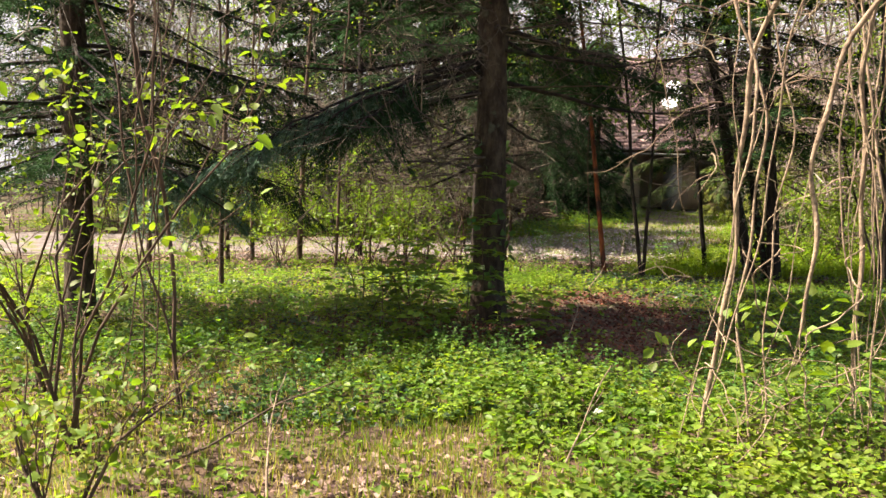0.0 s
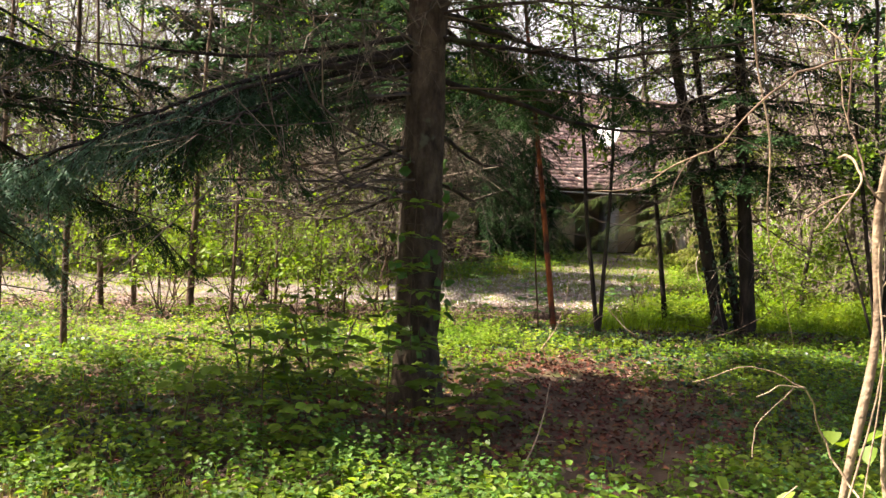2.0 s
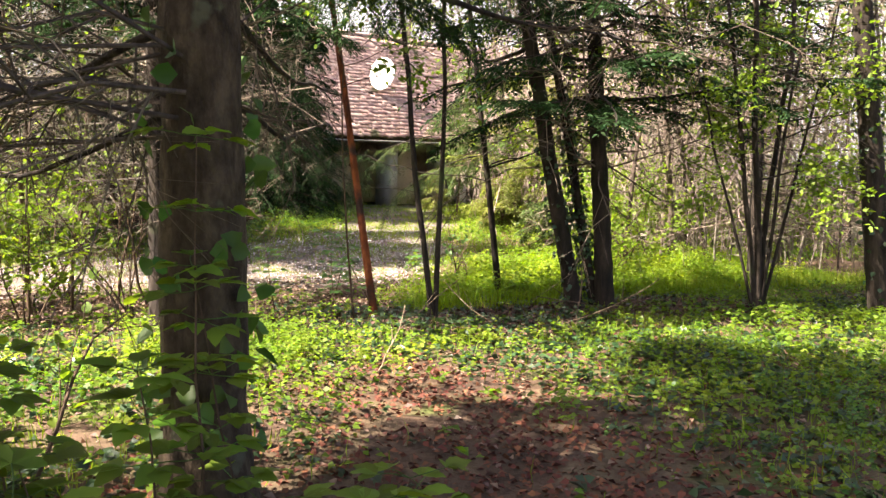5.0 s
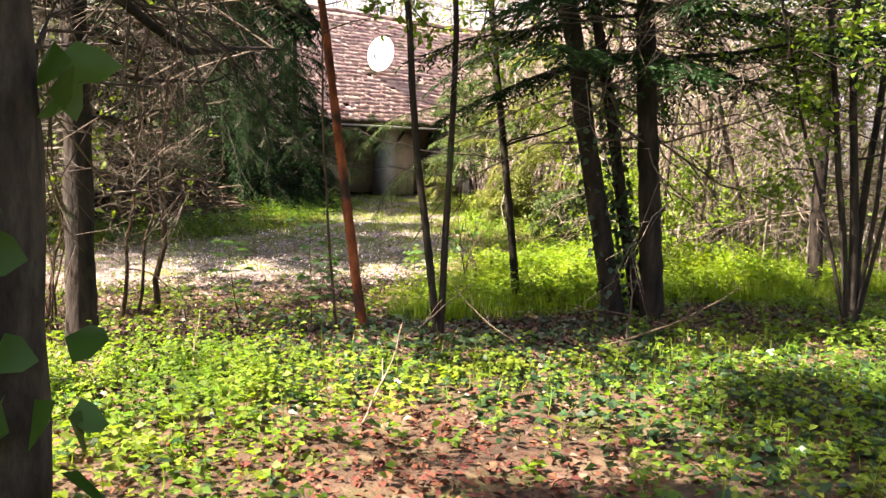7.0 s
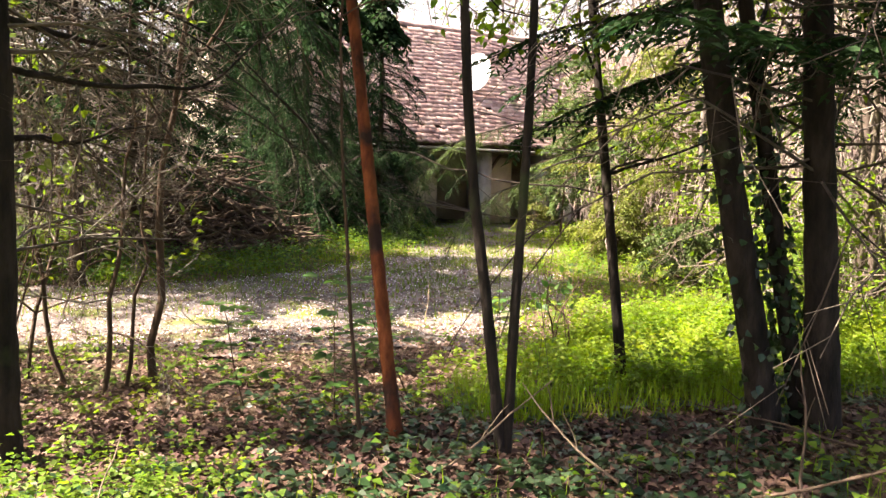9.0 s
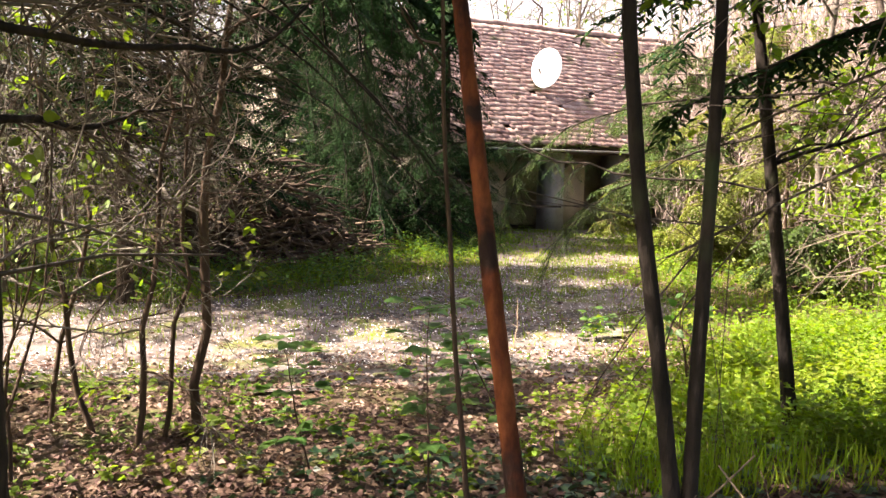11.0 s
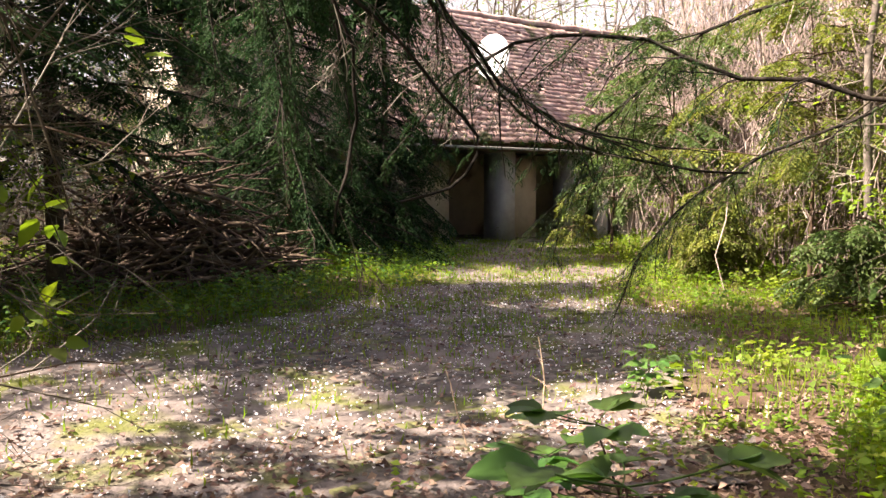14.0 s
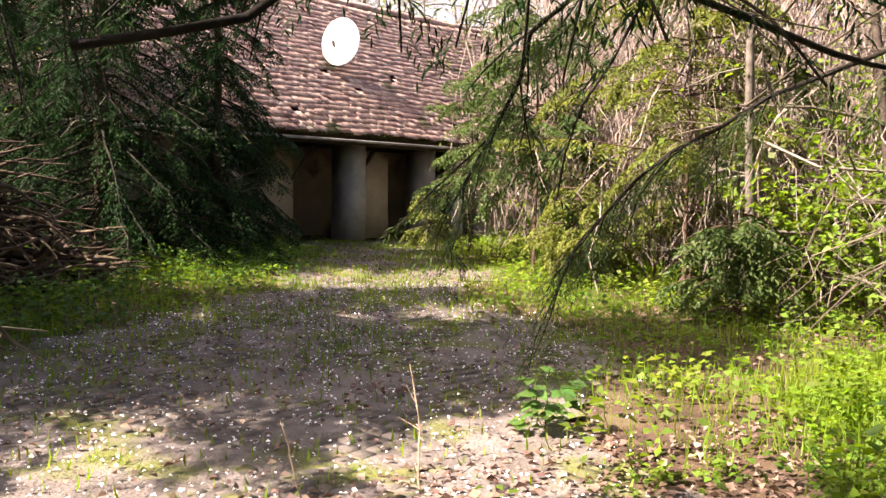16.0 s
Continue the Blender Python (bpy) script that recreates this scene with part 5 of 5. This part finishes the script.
def herbs(name, label, n, box, weight, mat, leaf=0.05, h=0.16, per=6, broad=False):
    x, y = region(n, *box, weight)
    k = len(x)
    hh = h * rng.uniform(0.3, 1.1, k) * (0.6 + 0.8 * patch(x, y, 1.6, 1.0))
    base = np.stack([x, y, gz(x, y)], 1)
    P = np.repeat(base, per, 0)
    H = np.repeat(hh, per)
    m = len(P)
    u = rng.uniform(0.25, 1, m)
    a = rng.uniform(0, 6.283, m)
    d = np.stack([np.cos(a), np.sin(a), rng.uniform(-0.3, 0.5, m)], 1)
    P = P + np.stack([np.cos(a) * 0.02, np.sin(a) * 0.02, H * u], 1)
    s = Soup()
    L = leaf * rng.uniform(0.55, 1.3, m)
    leaves(s, P, d, np.array([0, 0, 1]) + rng.normal(0, 0.35, (m, 3)), L, L * 0.72, broad=broad)
    tagged(part(name, s, mat), label, "herbs", kind="stuff")


def blades(name, label, n, box, weight, mat, h=0.22, w=0.008):
    x, y = region(n, *box, weight)
    k = len(x)
    a = rng.uniform(0, 6.283, k)
    lean = rng.uniform(0.1, 1.1, k)
    d = np.stack([np.cos(a) * lean, np.sin(a) * lean, np.ones(k)], 1)
    s = Soup()
    leaves(s, np.stack([x, y, gz(x, y) - 0.01], 1), d, np.stack([np.cos(a), np.sin(a), np.zeros(k)], 1) + rng.normal(0, 0.3, (k, 3)),
           h * rng.uniform(0.4, 1.2, k), w, bend=0.25, broad=False)
    tagged(part(name, s, mat), label, "grass", kind="stuff")


def litter(name, label, n, box, weight, mat, size=0.05, lift=0.012):
    x, y = region(n, *box, weight)
    k = len(x)
    a = rng.uniform(0, 6.283, k)
    s = Soup()
    L = size * rng.uniform(0.5, 1.3, k)
    leaves(s, np.stack([x, y, gz(x, y) + lift * rng.uniform(0.5, 2.2, k)], 1), np.stack([np.cos(a), np.sin(a), rng.normal(0, 0.25, k)], 1),
           np.array([0, 0, 1]) + rng.normal(0, 0.35, (k, 3)), L, L * 0.7, fold=0.25, broad=False)
    tagged(part(name, s, mat), label, "litter", kind="stuff")


fw = herb_weight


def lush(x, y):
    return np.clip(((x - 3.0) - np.maximum(0, y - 14.2) * 0.95) * 1.6, 0, 1)


herbs("woodland_herbs", "dense low green woodland herbs", 16000, (-3, 4, 1.6, 7.5), fw, M_HERB, 0.05, 0.17, 6, True)
herbs("woodland_herbs", "dense low green woodland herbs", 28000, (-7, 10, 5, 12.5), lambda x, y: fw(x, y) * np.where((x > -3) & (x < 4) & (y < 7.5), 0, 1), M_HERB, 0.048, 0.16, 6)
herbs("woodland_herbs", "sparse green herbs among dead leaves", 14000, (-8, 11, 12.5, 17.2), fw, M_HERB, 0.055, 0.16)
herbs("ivy_ground_cover", "dark ivy creeping over the woodland floor", 14000, (-5, 9, 4.8, 14.5), lambda x, y: (1 - 0.9 * near_spruce(x, y)) * np.clip(patch(x, y, 0.8, 2.2) ** 2 + 0.5 * np.exp(-(((x - 4.5) / 2) ** 2 + ((y - 9.5) / 2) ** 2)) + 0.6 * np.exp(-(((x - 3) / 3) ** 2 + ((y - 12.1) / 1.0) ** 2)), 0, 1), M_IVY, 0.065, 0.08, 5)
herbs("border_herbs", "green weeds along the drive", 16000, (-12, 16, 17, 31), lambda x, y: (1 - drive_amount(x, y)) * 0.8, M_HERB, 0.07, 0.3, 5)
herbs("tall_lush_weeds", "lush yellow-green feathery weeds", 11000, (3.0, 9.5, 13.8, 17.6), lambda x, y: patch(x, y, 1.4, 0.2) * lush(x, y), M_GRASS, 0.05, 0.42, 9)
blades("lush_grass", "lush bright green grass in the sun", 60000, (3.2, 11, 13.4, 18.5), lambda x, y: lush(x, y) * (1 - drive_amount(x, y)) * patch(x, y, 1.9, 2.0), M_GRASS, 0.26, 0.009)
blades("woodland_grass", "thin grass on the woodland floor", 50000, (-7, 10, 2, 13), lambda x, y: (1 - 0.97 * near_spruce(x, y)) * (1 - 0.9 * shade_strip(x, y)) * patch(x, y, 0.7, 3.0) * 0.7, M_GRASS, 0.16, 0.007)
blades("drive_grass", "sparse short grass on the drive", 140000, (-8, 12, 17, 31), lambda x, y: np.clip(0.2 + (y - 18.8) * 0.2, 0.12, 1.0) * patch(x, y, 1.5, 1.5), M_GRASS, 0.11, 0.013)
blades("border_grass", "long green grass beside the drive", 60000, (-8, 14, 17, 31), lambda x, y: (1 - drive_amount(x, y)) * patch(x, y, 1.7, 1.1), M_GRASS, 0.24, 0.01)
blades("dry_grass", "dry yellow moss and grass in the sun", 56000, (-4.0, 1.0, 2.0, 6.4), lambda x, y: np.clip(1.1 - x * 0.6 - np.maximum(y - 4.6, 0) * 0.35, 0, 1) * 0.7 * patch(x, y, 1.5, 0.6), M_DRY, 0.08, 0.009)
blades("short_grass", "short green grass in the sun", 30000, (-3.2, 1.5, 2.0, 5.2), lambda x, y: 0.6 * patch(x, y, 1.2, 0.7), M_GRASS, 0.09, 0.007)
litter("leaf_litter", "pinkish-brown dead leaves", 42000, (-6, 9, 11.3, 17.8), lambda x, y: np.clip(1.1 - 0.22 * np.abs(y - 15), 0.15, 1) * np.where((x > 4) & (y < 15.5), 0.4, 1) * np.where(y < 13.4, 0.15, 1), M_LITTER, 0.055)
litter("leaf_litter", "scattered dead leaves on the drive", 34000, (-8, 11, 16, 30), lambda x, y: 0.25 + 0.6 * patch(x, y, 0.9, 0.9), M_LITTER, 0.05, 0.03)
litter("needle_litter", "red-brown needles and leaves under the spruce", 26000, (-2.5, 5.5, 5.5, 11.5), lambda x, y: 0.15 + near_spruce(x, y), M_LITTER_R, 0.045)
litter("leaf_litter", "old dead leaves in the woodland", 14000, (-7, 9, 1.8, 11.5), lambda x, y: 0.6 * patch(x, y, 1.3, 1.9), M_LITTER, 0.05)
herbs("verge_weeds", "green weeds on the verge before the brush pile", 5000, (-4, 6.5, 20.6, 28), lambda x, y: (1 - drive_amount(x, y)) * patch(x, y, 1.3, 0.3), M_LEAF_D, 0.07, 0.34, 6)
litter("leaf_litter", "sunlit pale dead leaves in the clearing", 9000, (-4.2, 0.8, 3.6, 6.8), lambda x, y: np.clip(0.8 - x * 0.4, 0, 1) * patch(x, y, 1.7, 2.4), M_LITTER, 0.05)
herbs("tall_herbs", "tall sunlit nettles and broad-leaved herbs", 1100, (0.3, 3.8, 2.6, 5.8), lambda x, y: patch(x, y, 1.8, 0.9), M_LEAF, 0.046, 0.25, 10, True)
herbs("feathery_weeds", "bright feathery weeds beside the trail", 1100, (0.2, 2.2, 10.9, 12.9), lambda x, y: np.clip(1.6 - 1.3 * np.hypot(x - 1.0, (y - 11.9) * 0.9), 0, 1) * patch(x, y, 2.4, 1.2), M_HERB, 0.036, 0.3, 16)
# the shade band under the trunks is put into these leaves' dark colour
litter("damp_litter", "dead leaves under the trunks, coloured dark for their shade", 22000, (0.3, 7.6, 11.2, 14.5), lambda x, y: shade_strip(x, y), M_LITTER_D, 0.055, 0.016)
herbs("feathery_weeds", "soft feathery green weeds in the shade", 2600, (-4, 6, 4.6, 9.2), lambda x, y: (1 - near_spruce(x, y)) * patch(x, y, 1.1, 2.6), M_LEAF_D, 0.032, 0.36, 22)
herbs("outer_herbs", "low green herbs in the wood around", 15000, (-14, 16, -6, 12.5), lambda x, y: patch(x, y, 0.6, 0.8) * np.where((np.abs(x - 1) < 4) & (y > 2), 0.1, 1), M_HERB, 0.07, 0.16, 5)
litter("fallen_petals", "small white petals on the paving", 11000, (-1, 8, 16.8, 24), lambda x, y: 0.9 * drive_amount(x, y), M_PETAL, 0.025, 0.03)


# ---- paving ----
def build_paving():
    pav = thing("pavement", "old grey cobbled drive with mossy joints", "pavement", 4.2, 19.2, kind="structure")
    stone = Soup()
    a, b = 0.046, 0.05
    v = [(-a, -a, 0.014), (a, -a, 0.014), (a, a, 0.014), (-a, a, 0.014), (-b, -b, -0.03), (b, -b, -0.03), (b, b, -0.03), (-b, b, -0.03)]
    f = [(0, 1, 2, 3), (4, 5, 1, 0), (5, 6, 2, 1), (6, 7, 3, 2), (7, 4, 0, 3)]
    stone.add(v, f)
    me = stone.mesh("cobble")
    me.materials.append(M_PAVE)
    rest = Soup()
    count = 0
    tv = np.array(v)
    for i in range(60):
        for j in range(52):
            u, w = 0.112 * i - 2.6, 0.112 * j - 2.4
            x = 4.2 + u * 0.94 - w * 0.34 + rng.normal(0, 0.005)
            y = 19.6 + u * 0.34 + w * 0.94 + rng.normal(0, 0.005)
            if drive_amount(x, y) < 0.6 or patch(x, y, 1.6, 4.0) + rng.normal(0, 0.12) < 0.45:
                continue
            z = float(gz(x, y)) + rng.normal(0, 0.005)
            turn = 19.9 + rng.normal(0, 2)
            if count < 300 and 17.4 < y < 19.4 and 2.6 < x < 5.6:
                ob = new("cobble", me)
                ob.parent = pav
                ob.matrix_parent_inverse = pav.matrix_basis.inverted()
                ob.matrix_basis = pose(x, y, z, rng.normal(0, 2), rng.normal(0, 2), turn)
                count += 1
            else:
                c, s_ = math.cos(radians(turn)), math.sin(radians(turn))
                rest.add(np.stack([x + tv[:, 0] * c - tv[:, 1] * s_, y + tv[:, 0] * s_ + tv[:, 1] * c, z + tv[:, 2]], 1), f)
    part("cobbles", rest, M_PAVE, pav, kind="stuff")


build_paving()
